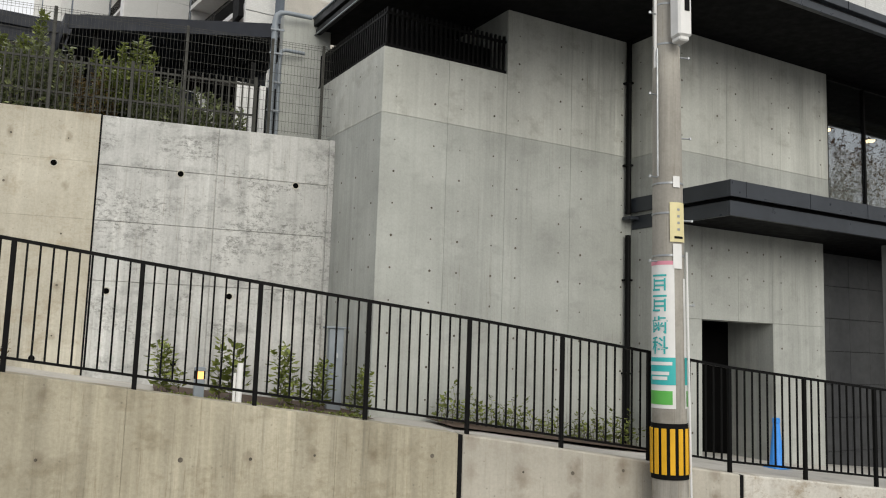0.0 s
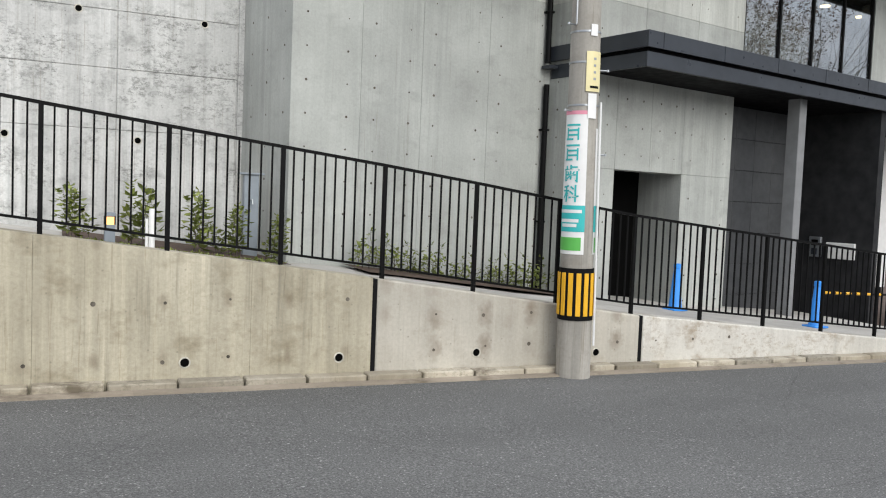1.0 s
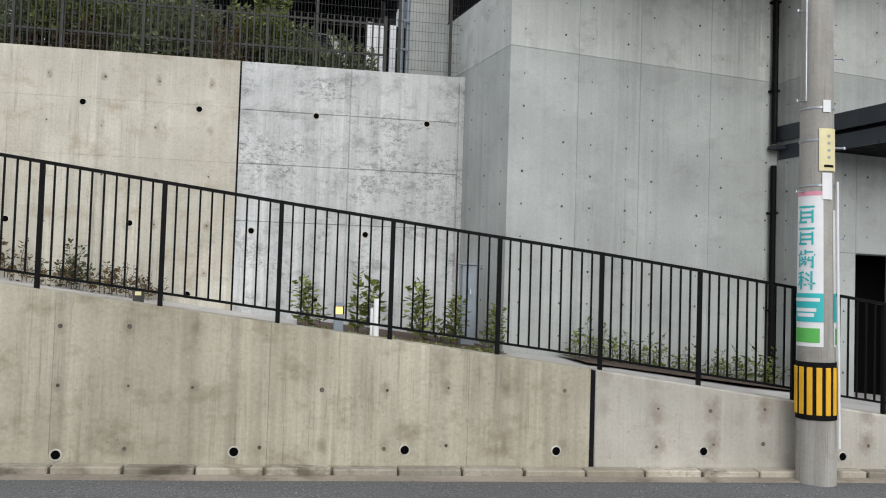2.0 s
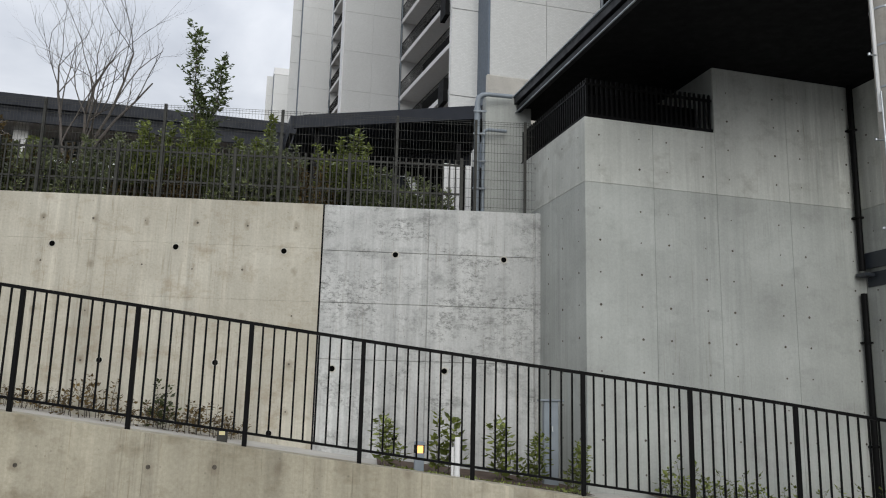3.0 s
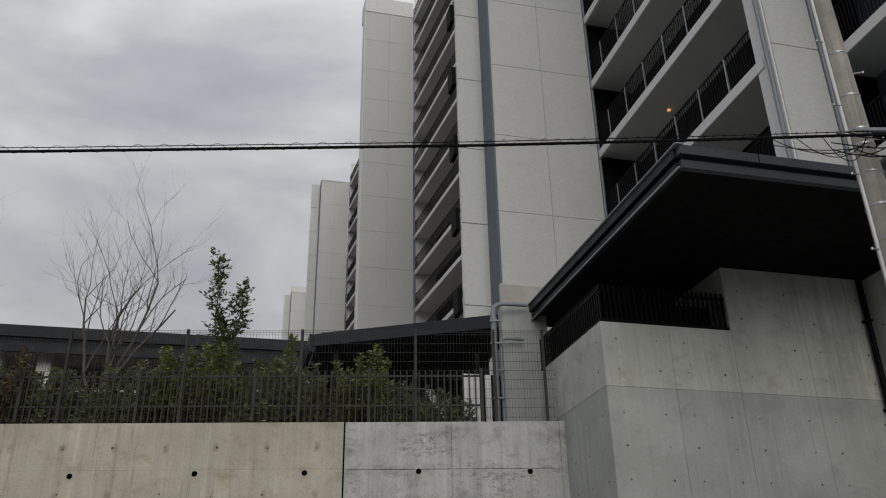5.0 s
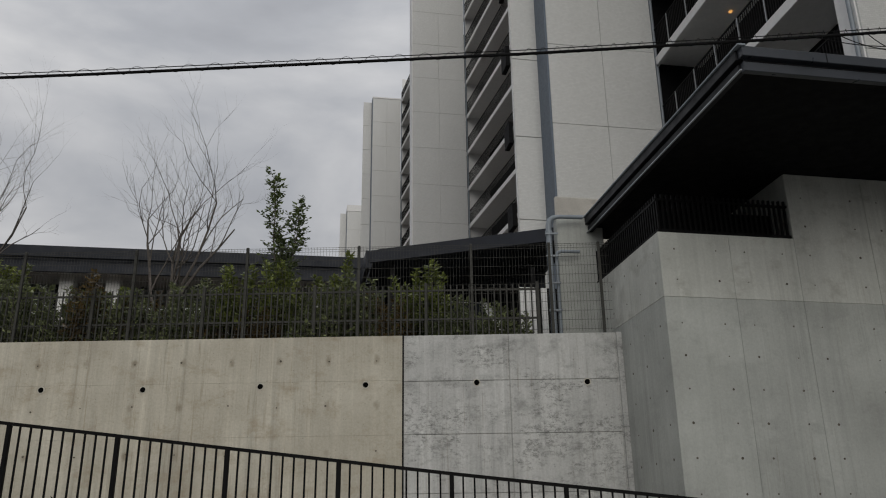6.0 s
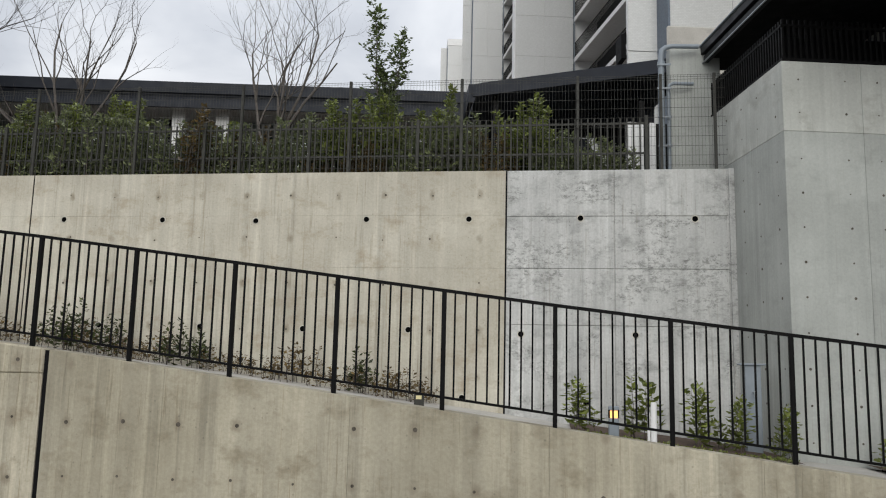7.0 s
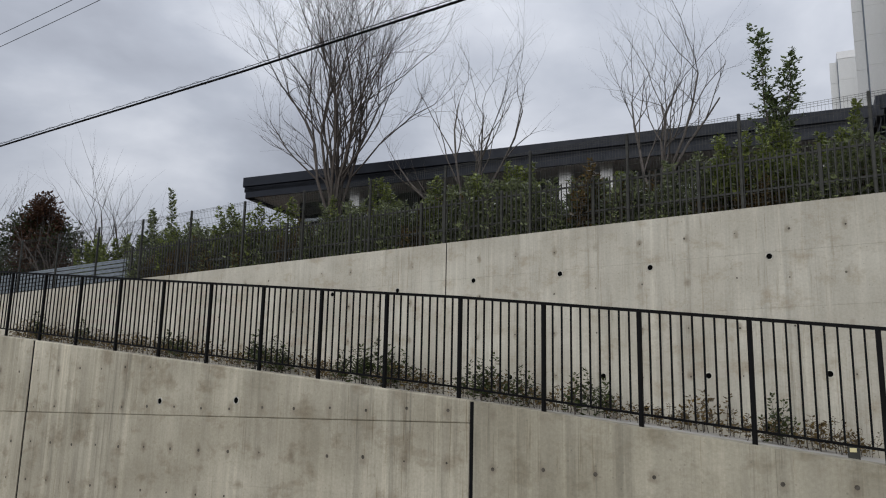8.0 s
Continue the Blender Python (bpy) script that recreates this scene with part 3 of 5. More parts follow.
# ---- fences on the upper wall ----
def build_upper_fence():
    root = thing("mesh_fence", "tall dark wire mesh fence on the upper wall", "fence")
    y = UW + 0.1
    posts = [-2.81 - 1.815 * k for k in range(16)] + [-1.55, -0.75]
    post = Shape().box(-0.022, 0.022, -0.022, 0.022, 4.93, 6.5, 0.004).mesh("post")
    for x in posts:
        part("post", post, FENCE, root, m=pose(x, y, 0))
    s = Shape()
    x = -30.0
    while x < -0.6:
        s.box(x - 0.0016, x + 0.0016, y - 0.03, y - 0.027, 5.02, 6.48)
        x += 0.05
    for z in [5.05 + 0.15 * k for k in range(10)] + [6.44, 6.47]:
        s.box(-30, -0.6, y - 0.034, y - 0.03, z - 0.002, z + 0.002)
    part("wire_mesh", s, FENCE, root, kind="stuff", smooth=False)
    root = thing("picket_fence", "dark picket fence in front of the hedge", "fence")
    y = UW + 0.28
    pk = Shape().box(-0.012, 0.012, -0.008, 0.008, 4.9, 5.86, 0.003).mesh("picket")
    po = Shape().box(-0.025, 0.025, -0.025, 0.025, 4.9, 5.9, 0.004).mesh("post")
    n = 0
    x = -1.75
    rest = Shape()
    while x > -21.9:
        if n % 18 == 0:
            part("post", po, FENCE, root, m=pose(x, y, 0))
        elif n < 300:
            part("picket", pk, FENCE, root, m=pose(x, y, 0))
        else:
            rest.box(x - 0.012, x + 0.012, y - 0.008, y + 0.008, 4.9, 5.86)
        x -= 0.1
        n += 1
    part("picket_run", rest, FENCE, root, kind="stuff")
    for z in (5.02, 5.3, 5.78):
        part("rail", Shape().box(-21.9, -1.72, y + 0.008, y + 0.03, z - 0.016, z + 0.016), FENCE, root)


# ---- concrete building with the deep eaves ----
BM = pose(-0.21, 9.6, 0, 0, 0, 11)


def facade_panels(root, name, xs, zs, m, mat, thick=0.03):
    for xa, xb in zip(xs, xs[1:]):
        for za, zb in zip(zs, zs[1:]):
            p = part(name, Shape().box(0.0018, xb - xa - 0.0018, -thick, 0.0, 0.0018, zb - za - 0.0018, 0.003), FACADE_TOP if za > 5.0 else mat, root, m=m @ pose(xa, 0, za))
            spots = [(x, z) for x in ((0.22, (xb - xa) - 0.22) if xb - xa < 1.5 else (0.3, 0.85, xb - xa - 0.85, xb - xa - 0.3)) for z in [0.25 + 0.45 * k for k in range(int((zb - za) / 0.45))] if z < zb - za - 0.1]
            part("tie_spots", tie_spots(spots, 0.0165), SPOT, p, m=pose(0, -thick, 0), kind="stuff")


def build_main_building():
    root = thing("concrete_building", "modern fair-faced concrete building with deep black eaves", "building", BM)
    T = 0.03
    zt, zp, band = 7.05, 6.02, 5.07
    # stair block
    part("wall", Shape().box(T, 2.1, T, 0.3, -0.5, zp), FACADE, root)
    part("wall", Shape().box(T, 0.3, 0.3, 3.0, -0.5, zp), FACADE, root)
    part("wall", Shape().box(2.1, 4.65, T, 0.3, -0.5, zt), FACADE, root)
    part("wall", Shape().box(2.1, 2.4, 0.3, 3.0, zp - 1, zt), FACADE, root)
    part("terrace_floor", Shape().box(0.3, 2.1, 0.3, 3.0, 5.4, 5.5), FACADE, root)
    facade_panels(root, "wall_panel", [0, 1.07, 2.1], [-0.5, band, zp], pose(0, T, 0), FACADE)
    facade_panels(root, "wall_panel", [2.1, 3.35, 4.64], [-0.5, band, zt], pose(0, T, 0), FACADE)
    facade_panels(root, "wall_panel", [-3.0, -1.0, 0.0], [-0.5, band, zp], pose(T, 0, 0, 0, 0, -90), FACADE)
    # entrance block, standing forward
    bf = -0.9
    xl, xr = 4.65, 8.55
    d0, d1, dz = 5.31, 6.99, 2.41
    for a, b, z0, z1 in ((xl, d0, -0.5, 4.0), (d1, 8.36, -0.5, 4.0), (d0, d1, dz, 4.0), (xl, xr, 4.0, zt)):
        part("wall", Shape().box(a, b, bf + T, bf + 0.32, z0, z1), FACADE, root)
    part("wall", Shape().box(xl + T, xl + 0.3, bf + 0.32, 0.3, -0.5, zt), FACADE, root)
    zz = [-0.5, dz, 3.9]
    facade_panels(root, "wall_panel", [xl, d0], zz, pose(0, bf + T, 0), FACADE)
    facade_panels(root, "wall_panel", [d1, 8.36], zz, pose(0, bf + T, 0), FACADE)
    facade_panels(root, "wall_panel", [d0, 6.15, d1], [dz, 3.9], pose(0, bf + T, 0), FACADE)
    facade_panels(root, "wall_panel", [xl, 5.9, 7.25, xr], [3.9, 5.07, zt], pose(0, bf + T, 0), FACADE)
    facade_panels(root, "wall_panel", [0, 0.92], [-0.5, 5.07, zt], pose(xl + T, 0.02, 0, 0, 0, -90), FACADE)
    # door recess; dark door and unlit depth are put into near-black colours
    part("recess_side", Shape().box(d1, d1 + 0.25, bf + 0.32, 0.05, -0.5, 2.6), FACADE, root)
    part("recess_back", Shape().box(d0 - 0.6, d1 + 0.1, 0.05, 0.2, -0.5, 2.6), NEAR_BLACK, root)
    part("recess_left", Shape().box(d0 - 0.2, d0, bf + 0.32, 0.05, -0.5, 2.6), SOFFIT_AND_SHADE, root)
    part("recess_ceiling", Shape().box(d0 - 0.2, d1 + 0.2, bf + 0.32, 0.05, 2.44, 2.6), SOFFIT_AND_SHADE, root)
    # entrance porch, dark tiled
    part("porch_side_wall", Shape().box(8.05, 8.36, bf + 0.32, 0.5, -0.5, 3.9), PORCH, root)
    # black back wall carries the porch's unlit depth in its colour
    part("porch_back_wall", Shape().box(8.36, 10.3, 0.2, 0.5, -0.5, 3.9).box(10.2, 20.0, 2.0, 2.2, -0.5, 3.9).box(10.2, 10.3, 0.5, 2.0, -0.5, 3.9).box(10.3, 20, 0.2, 2.0, 3.88, 3.95), SOFFIT_AND_SHADE, root)
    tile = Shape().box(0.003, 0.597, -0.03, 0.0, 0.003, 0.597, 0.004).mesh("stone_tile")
    part("porch_wall", Shape().box(8.365, 10.84, -0.5, -0.35, -0.5, 3.9), SOFFIT_AND_SHADE, root)
    for k in range(4):
        for j in range(7):
            part("stone_tile", tile, STONE, root, m=pose(8.42 + 0.6 * k, -0.5, -0.4 + 0.6 * j))
    part("porch_side_wall", Shape().box(11.6, 11.8, -1.95, 2.0, -0.5, 3.87), DARKWALL, root)
    part("column", Shape().box(9.2, 9.42, -1.7, -1.45, -0.5, 3.9, 0.01), COLUMN, root, "grey concrete column")
    # canopy in two stepped tiers
    can = part("canopy", Shape().box(4.66, 20.0, -2.0, 0.2, 3.885, 3.94), SOFFIT_AND_SHADE, root, "charcoal metal canopy with stepped edge")
    for name, b0, z0, z1 in (("upper_fascia", -2.12, 4.13, 4.37), ("lower_fascia", -2.06, 3.86, 4.08), ("shadow_gap", -2.0, 4.07, 4.14)):
        inset = b0 + 2.12
        part(name, Shape().box(4.57 + inset, 16.0, b0, b0 + 0.05, z0, z1, 0.004 if inset < 0.1 else 0), FASCIA if inset < 0.1 else SOFFIT_AND_SHADE, can)
        part(name, Shape().box(4.57 + inset, 4.62 + inset, b0 + 0.05, -0.03 if inset < 0.1 else -0.1, z0, z1, 0.004 if inset < 0.1 else 0), FASCIA if inset < 0.1 else SOFFIT_AND_SHADE, can)
    for k in range(8):
        part("fascia_seam", Shape().box(4.9 + 1.45 * k, 4.912 + 1.45 * k, -2.126, -2.11, 4.13, 4.372), FASCIA, can)
    part("canopy_deck", Shape().box(4.6, 16.0, -2.05, -0.9, 4.25, 4.33), FASCIA, can)
    part("gutter_lip", Shape().box(4.42, 4.6, -0.22, -0.03, 4.0, 4.05), FASCIA, can)
    # upper window band
    wz0, wz1 = 4.4, zt
    win = part("window_band", Shape().box(8.55, 16, bf + 0.02, bf + 0.1, wz0, wz0 + 0.06).box(8.55, 16, bf + 0.02, bf + 0.1, wz1 - 0.08, wz1), BLACK, root, "dark framed glazing above the canopy")
    for k in range(5):
        x = 8.55 + 1.125 * k
        part("mullion", Shape().box(x, x + 0.05, bf + 0.02, bf + 0.1, wz0, wz1), BLACK, win)
        if k < 4:
            g = part("pane", Shape().box(x + 0.05, x + 1.125, bf + 0.05, bf + 0.062, wz0 + 0.06, wz1 - 0.08), GLASS, win)
            g.visible_shadow = False
    part("wall", Shape().box(13.1, 16.0, bf, bf + 0.3, wz0, wz1), FACADE, root)
    part("room_floor", Shape().box(8.55, 16, bf + 0.1, 2.9, 4.2, 4.38), PAVING, root)
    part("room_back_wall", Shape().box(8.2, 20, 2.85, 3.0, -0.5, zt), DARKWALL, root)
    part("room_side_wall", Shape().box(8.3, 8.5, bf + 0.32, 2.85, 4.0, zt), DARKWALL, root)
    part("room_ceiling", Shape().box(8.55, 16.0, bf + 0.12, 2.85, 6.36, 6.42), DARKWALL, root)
    for a in (9.65, 11.1, 12.55, 14.0, 15.4):
        for d in (-0.08, 1.42):
            part("downlight", Shape().lathe([(0.10, 6.335), (0.11, 6.36)], 16, a, d), DOWNLIGHT, root, "warm ceiling downlight")
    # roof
    rf = part("roof", Shape().box(0.02, 20.0, -2.66, 3.05, zt, zt + 0.06), SOFFIT_AND_SHADE, root, "flat black eaves soffit")
    part("front_fascia", Shape().box(-0.03, 20.0, -2.74, -2.66, zt - 0.09, zt + 0.03, 0.006), FASCIA, rf)
    part("front_fascia", Shape().box(-0.07, 20.0, -2.80, -2.7, zt + 0.07, zt + 0.20, 0.006), FASCIA, rf)
    # side fascia is coloured darker than the front one
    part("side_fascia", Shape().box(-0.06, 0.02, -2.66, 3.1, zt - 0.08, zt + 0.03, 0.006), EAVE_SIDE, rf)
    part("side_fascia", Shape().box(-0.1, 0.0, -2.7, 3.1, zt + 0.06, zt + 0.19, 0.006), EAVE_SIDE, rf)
    part("drip_edge", Shape().box(-0.085, -0.06, -2.74, 3.1, zt - 0.095, zt - 0.075, 0.004), GALV, rf, "bright metal drip edge")
    part("roof_edge_trim", Shape().box(-0.125, -0.02, -2.82, 3.1, zt + 0.19, zt + 0.215, 0.004), PAINTED, rf, "grey metal roof edge trim")
    for k in range(9):
        part("fascia_seam", Shape().box(1.0 + 1.8 * k, 1.01 + 1.8 * k, -2.806, -2.79, zt + 0.07, zt + 0.2), EAVE_SIDE, rf)
    part("roof_deck", Shape().box(0.12, 20.0, -2.58, 3.1, zt + 0.06, zt + 0.2), SOFFIT_AND_SHADE, rf)
    # drainpipe
    dp = part("drainpipe", Shape().tube([(4.5, -0.08, -0.4), (4.5, -0.08, 3.75)], 0.045, 12).tube([(4.5, -0.08, 4.1), (4.5, -0.08, zt)], 0.045, 12), BLACK, root, "black drainpipe")
    for z in (1.5, 3.0, 4.9, 6.3):
        part("bracket", Shape().box(4.44, 4.56, -0.13, 0.0, z, z + 0.03), BLACK, dp)
    # terrace railing
    tr = thing("terrace_railing", "black vertical bar railing on the terrace parapet", "railing", BM)
    br = Shape().box(-0.015, 0.015, -0.015, 0.015, zp, zp + 0.6).mesh("baluster")
    for k in range(26):
        part("baluster", br, BLACK, tr, m=pose(0.06 + 0.08 * k, 0.06, 0))
    for k in range(1, 40):
        part("baluster", br, BLACK, tr, m=pose(0.06, 0.06 + 0.08 * k, 0))
    part("rail", Shape().box(0.03, 2.1, 0.03, 0.09, zp + 0.02, zp + 0.06).box(0.03, 2.1, 0.04, 0.08, zp + 0.5, zp + 0.53), BLACK, tr)
    part("rail", Shape().box(0.03, 0.09, 0.09, 3.2, zp + 0.02, zp + 0.06).box(0.04, 0.08, 0.09, 3.2, zp + 0.5, zp + 0.53), BLACK, tr)
    # plain black sheet set behind the balusters
    part("screen", Shape().box(0.1, 2.1, 0.5, 0.52, zp - 0.4, zp + 0.55).box(0.5, 0.52, 0.5, 3.2, zp - 0.4, zp + 0.55), SOFFIT_AND_SHADE, tr)


# ---- utility pole ----
def lettering(glyph, size, angle, z, rad, parent):
    """One printed character, curved round the pole and centred at that angle."""
    curve = bpy.data.curves.new("letter", "FONT")
    curve.body, curve.size, curve.extrude, curve.offset = glyph, size, 0.001, 0.002
    flat = bpy.data.objects.new("letter", curve)
    scene.collection.objects.link(flat)
    me = bpy.data.meshes.new_from_object(flat.evaluated_get(bpy.context.evaluated_depsgraph_get()))
    bpy.data.objects.remove(flat)
    bpy.data.curves.remove(curve)
    xs, ys = [v.co.x for v in me.vertices], [v.co.y for v in me.vertices]
    cx, y0 = (min(xs) + max(xs)) / 2, min(ys)
    for v in me.vertices:
        h = z + v.co.y - y0
        a, r = radians(angle) + (v.co.x - cx) / rad(h), rad(h) + 0.0095 + v.co.z
        v.co = Vector((r * math.sin(a), -r * math.cos(a), h))
    me.materials.clear()
    part("letter", me, TEAL, parent, "teal printed character")


def build_pole():
    x, y = 2.12, 6.12
    z0 = road_z(x)
    root = thing("utility_pole", "tall weathered concrete utility pole with signs", "utility pole", pose(x, y, 0, 0, -0.7, 0))
    def rad(z):
        return 0.188 - 0.0085 * z
    part("shaft", Shape().lathe([(rad(z), z) for z in [z0 - 0.3 + 0.7 * k for k in range(19)]], 28), POLE, root)
    sl = part("guard_sleeve", Shape().lathe([(rad(0.57) + 0.008, 0.57), (rad(1.13) + 0.008, 1.13)], 28), RUBBER, root, "black guard sleeve with yellow bars")
    for k in range(14):
        a = 2 * math.pi * k / 14
        part("yellow_bar", Shape().box(-0.026, 0.026, -0.006, 0.006, 0.62, 1.08, 0.003), YELLOW, sl, m=pose((rad(0.8) + 0.012) * math.sin(a), -(rad(0.8) + 0.012) * math.cos(a), 0, 0, 0, math.degrees(a)))
    def wrap(name, a0, a1, za, zb, mat, off=0.006, par=root, label=""):
        n = 10
        rings = []
        for z in (za, zb):
            rings.append([((rad(z) + off) * math.sin(radians(a0 + (a1 - a0) * k / n)), -(rad(z) + off) * math.cos(radians(a0 + (a1 - a0) * k / n)), z) for k in range(n + 1)])
        inner = [[(px * 0.985, py * 0.985, z) for px, py, z in r] for r in rings]
        s = Shape()
        s.loft([rings[0], rings[1], inner[1], inner[0], rings[0]], cap=False, closed=False)
        return part(name, s, mat, par, label)
    # advertising wrap: white sheet with teal and green print
    sg = wrap("advert_sheet", -140, -13, 1.28, 2.78, WHITE, 0.006, root, "white advertising sheet with teal print")
    wrap("printed_band", -140, -13, 1.52, 1.80, TEAL, 0.009, sg)
    wrap("printed_band", -118, -24, 1.32, 1.46, GREEN, 0.009, sg)
    wrap("printed_band", -140, -13, 2.76, 2.80, PINK, 0.008, sg)
    for z in (2.49, 2.275):
        for dz, a0, a1 in ((0.15, -98, -40), (0.095, -92, -44), (0.045, -92, -44), (0.0, -98, -64)):
            wrap("print_bar", a0, a1, z + dz, z + dz + 0.02, TEAL, 0.009, sg)
        wrap("print_bar", -92, -86, z, z + 0.13, TEAL, 0.0095, sg)
        wrap("print_bar", -49, -43, z, z + 0.13, TEAL, 0.0095, sg)
    for glyph, z in (("\u6b6f", 2.045), ("\u79d1", 1.835)):
        lettering(glyph, 0.195, -68, z, rad, sg)
    for z, a0, a1 in ((1.72, -118, -24), (1.62, -108, -34), (1.57, -100, -40)):
        wrap("print_bar", a0, a1, z, z + 0.035, WHITE, 0.011, sg)
    sg2 = wrap("advert_sheet", 26, 140, 1.28, 2.62, WHITE, 0.006, root, "white advertising sheet with teal print")
    wrap("printed_band", 26, 140, 1.52, 1.80, TEAL, 0.009, sg2)
    wrap("printed_band", 34, 130, 1.30, 1.46, GREEN, 0.009, sg2)
    # cream number plate and small white plates
    pl = wrap("notice_plate", -27, 38, 3.0, 3.42, CREAM, 0.012, root, "cream notice plate")
    for k in range(4):
        wrap("print_bar", 0, 10, 3.33 - 0.07 * k, 3.355 - 0.07 * k, GALV, 0.015, pl)
    wrap("print_bar", -12, 24, 3.035, 3.06, RUBBER, 0.015, pl)
    wrap("white_plate", -17, 18, 2.72, 2.98, WHITE, 0.012)
    wrap("white_plate", -14, 14, 3.58, 3.70, WHITE, 0.012)
    for z in (2.85, 3.3, 3.62, 5.15, 5.6, 6.0, 6.4, 6.75, 6.95, 7.4, 8.0):
        part("band", Shape().lathe([(rad(z) + 0.006, z), (rad(z) + 0.006, z + 0.02)], 20), GALV, root, "steel band")
    for k in range(14):
        z = 2.35 + 0.45 * k
        sx = -1 if k % 2 else 1
        part("step_bolt", Shape().tube([(sx * rad(z) * 0.8, -0.03, z), (sx * (rad(z) + 0.11), -0.06, z)], 0.009, 8).tube([(sx * (rad(z) + 0.1), -0.06, z - 0.012), (sx * (rad(z) + 0.1), -0.06, z + 0.012)], 0.014, 8), GALV, root)
    # conduits up the shaft
    part("conduit", Shape().tube([(-rad(4.9) - 0.012, -0.03, 4.9), (-rad(7) - 0.012, -0.03, 7.2), (-rad(11) - 0.012, -0.03, 11)], 0.018, 8), WHITE, root, "white conduit")
    part("conduit", Shape().tube([(-0.17, 0.02 - rad(3) * 0.6, 3.7), (-0.165, -rad(5) * 0.55, 5.1)], 0.01, 8), GALV, root)
    part("conduit", Shape().tube([(0.13, -rad(1) - 0.0, 0.3), (0.13, -rad(3) + 0.02, 2.9)], 0.012, 8), WHITE, root)
    # equipment box with lamp arm
    bx = part("equipment_box", Shape().box(-0.09, 0.075, -0.37, -0.2, 5.17, 5.75, 0.02), WHITE, root, "white plastic equipment box")
    part("box_base", Shape().box(-0.07, 0.055, -0.35, -0.2, 5.12, 5.18, 0.015), WHITE, bx)
    part("label_plate", Shape().box(-0.02, 0.04, -0.376, -0.37, 5.44, 5.56), RUBBER, bx)
    arm = [(0.0, -0.29, 5.75), (0.0, -0.29, 6.15), (0.04, -0.34, 6.45), (0.18, -0.46, 6.8), (0.48, -0.76, 7.35), (0.78, -1.06, 7.8)]
    part("lamp_arm", Shape().tube(arm, 0.026, 12), PAINTED, root, "grey curved lamp arm")
    part("lamp_head", Shape().box(0.75, 1.1, -1.4, -0.95, 7.75, 7.87, 0.03), WHITE, root)
    # crossarm fittings
    part("cable_bracket", Shape().box(-0.16, 0.3, -0.205, -0.165, 6.86, 6.9), PAINTED, root)
    part("junction_box", Shape().box(0.45, 0.95, -0.12, 0.05, 6.75, 6.9, 0.02), RUBBER, root, "black cable closure")


# ---- overhead cables ----
def sag(a, b, drop, n=40):
    return [Vector(a).lerp(Vector(b), k / n) - Vector((0, 0, 4 * drop * (k / n) * (1 - k / n))) for k in range(n + 1)]


def build_cables():
    a, b = (2.0, 5.85, 6.76), (-34.0, 5.75, 6.75)
    pts = [a, (0.1, 5.86, 6.67), (-2.3, 5.88, 6.58), (-6.8, 5.92, 6.47), (-11.7, 5.95, 6.39), (-17.9, 6.0, 6.38), (-30, 6.0, 6.62)]
    root = thing("overhead_cable", "black overhead telephone cable with a spiral hanger", "cable")
    part("cable", Shape().tube(pts, 0.016, 8), RUBBER, root)
    part("messenger_wire", Shape().tube([(x, y, z + 0.045) for x, y, z in pts], 0.005, 6), RUBBER, root)
    sp = []
    for k in range(1500):
        f = k / 1500 * (len(pts) - 1)
        i = min(int(f), len(pts) - 2)
        p = Vector(pts[i]).lerp(Vector(pts[i + 1]), f - i)
        an = k * 0.42
        sp.append(p + Vector((0, 0.03 * math.cos(an), 0.022 + 0.04 * math.sin(an))))
    part("hanger_spiral", Shape().tube(sp, 0.0025, 4, cap=False), RUBBER, root)
    right = [a, (8, 6.0, 6.8), (20, 6.5, 7.0)]
    c2 = thing("service_cable", "black cable running along the street", "cable")
    part("cable", Shape().tube(right, 0.014, 8), RUBBER, c2)
    for k, (z, d) in enumerate(((8.62, 0.0), (8.36, 0.0))):
        w = thing("power_wire", "thin black overhead power wire", "cable", group="power wires")
        part("wire", Shape().tube(sag((2.05, 5.9, z + 1.28), (-34, 6.0, z + 0.13), 0.65), 0.006, 6), RUBBER, w)
    for k in range(4):
        w = thing("drop_wire", "loose black service wire at the pole", "cable", group="drop wires")
        e = sag((0.55 + 0.3 * k, 5.84, 6.70), (1.95, 5.86, 6.62 + 0.05 * k), 0.10 + 0.07 * k, 14)
        part("wire", Shape().tube(e, 0.005, 6), RUBBER, w)


def build_pole_wires():
    rng = random.Random(15)
    for k in range(7):
        w = thing("tie_wire", "black wire looped around the utility pole", "cable", group="tie wires")
        x0 = 2.14 + rng.uniform(-0.25, 0.1)
        z0 = 6.62 + rng.uniform(-0.12, 0.2)
        pts = [(x0 - rng.uniform(0.1, 0.5), 5.86, z0), (x0 - 0.05, 5.85, z0 - rng.uniform(0.05, 0.2)), (x0 + 0.12, 5.88, z0 + rng.uniform(-0.1, 0.1)), (x0 + rng.uniform(0.25, 0.6), 5.92, z0 + rng.uniform(-0.1, 0.15))]
        path = []
        for i in range(13):
            u = i / 12
            q = [Vector(p) for p in pts]
            path.append(q[0] * (1 - u) ** 3 + q[1] * 3 * u * (1 - u) ** 2 + q[2] * 3 * u * u * (1 - u) + q[3] * u ** 3)
        part("wire", Shape().tube(path, 0.007, 6), RUBBER, w)
    bw = thing("blue_wire", "short bright blue wire at the utility pole", "cable")
    part("wire", Shape().tube([(2.35, 5.86, 6.55), (2.45, 5.85, 6.68), (2.6, 5.86, 6.78), (2.8, 5.9, 6.8)], 0.012, 6), BLUE, bw)


build_ground()
build_lower_wall()
build_upper_wall()
build_railing()
build_upper_fence()
build_main_building()
build_pole()
build_cables()
build_pole_wires()


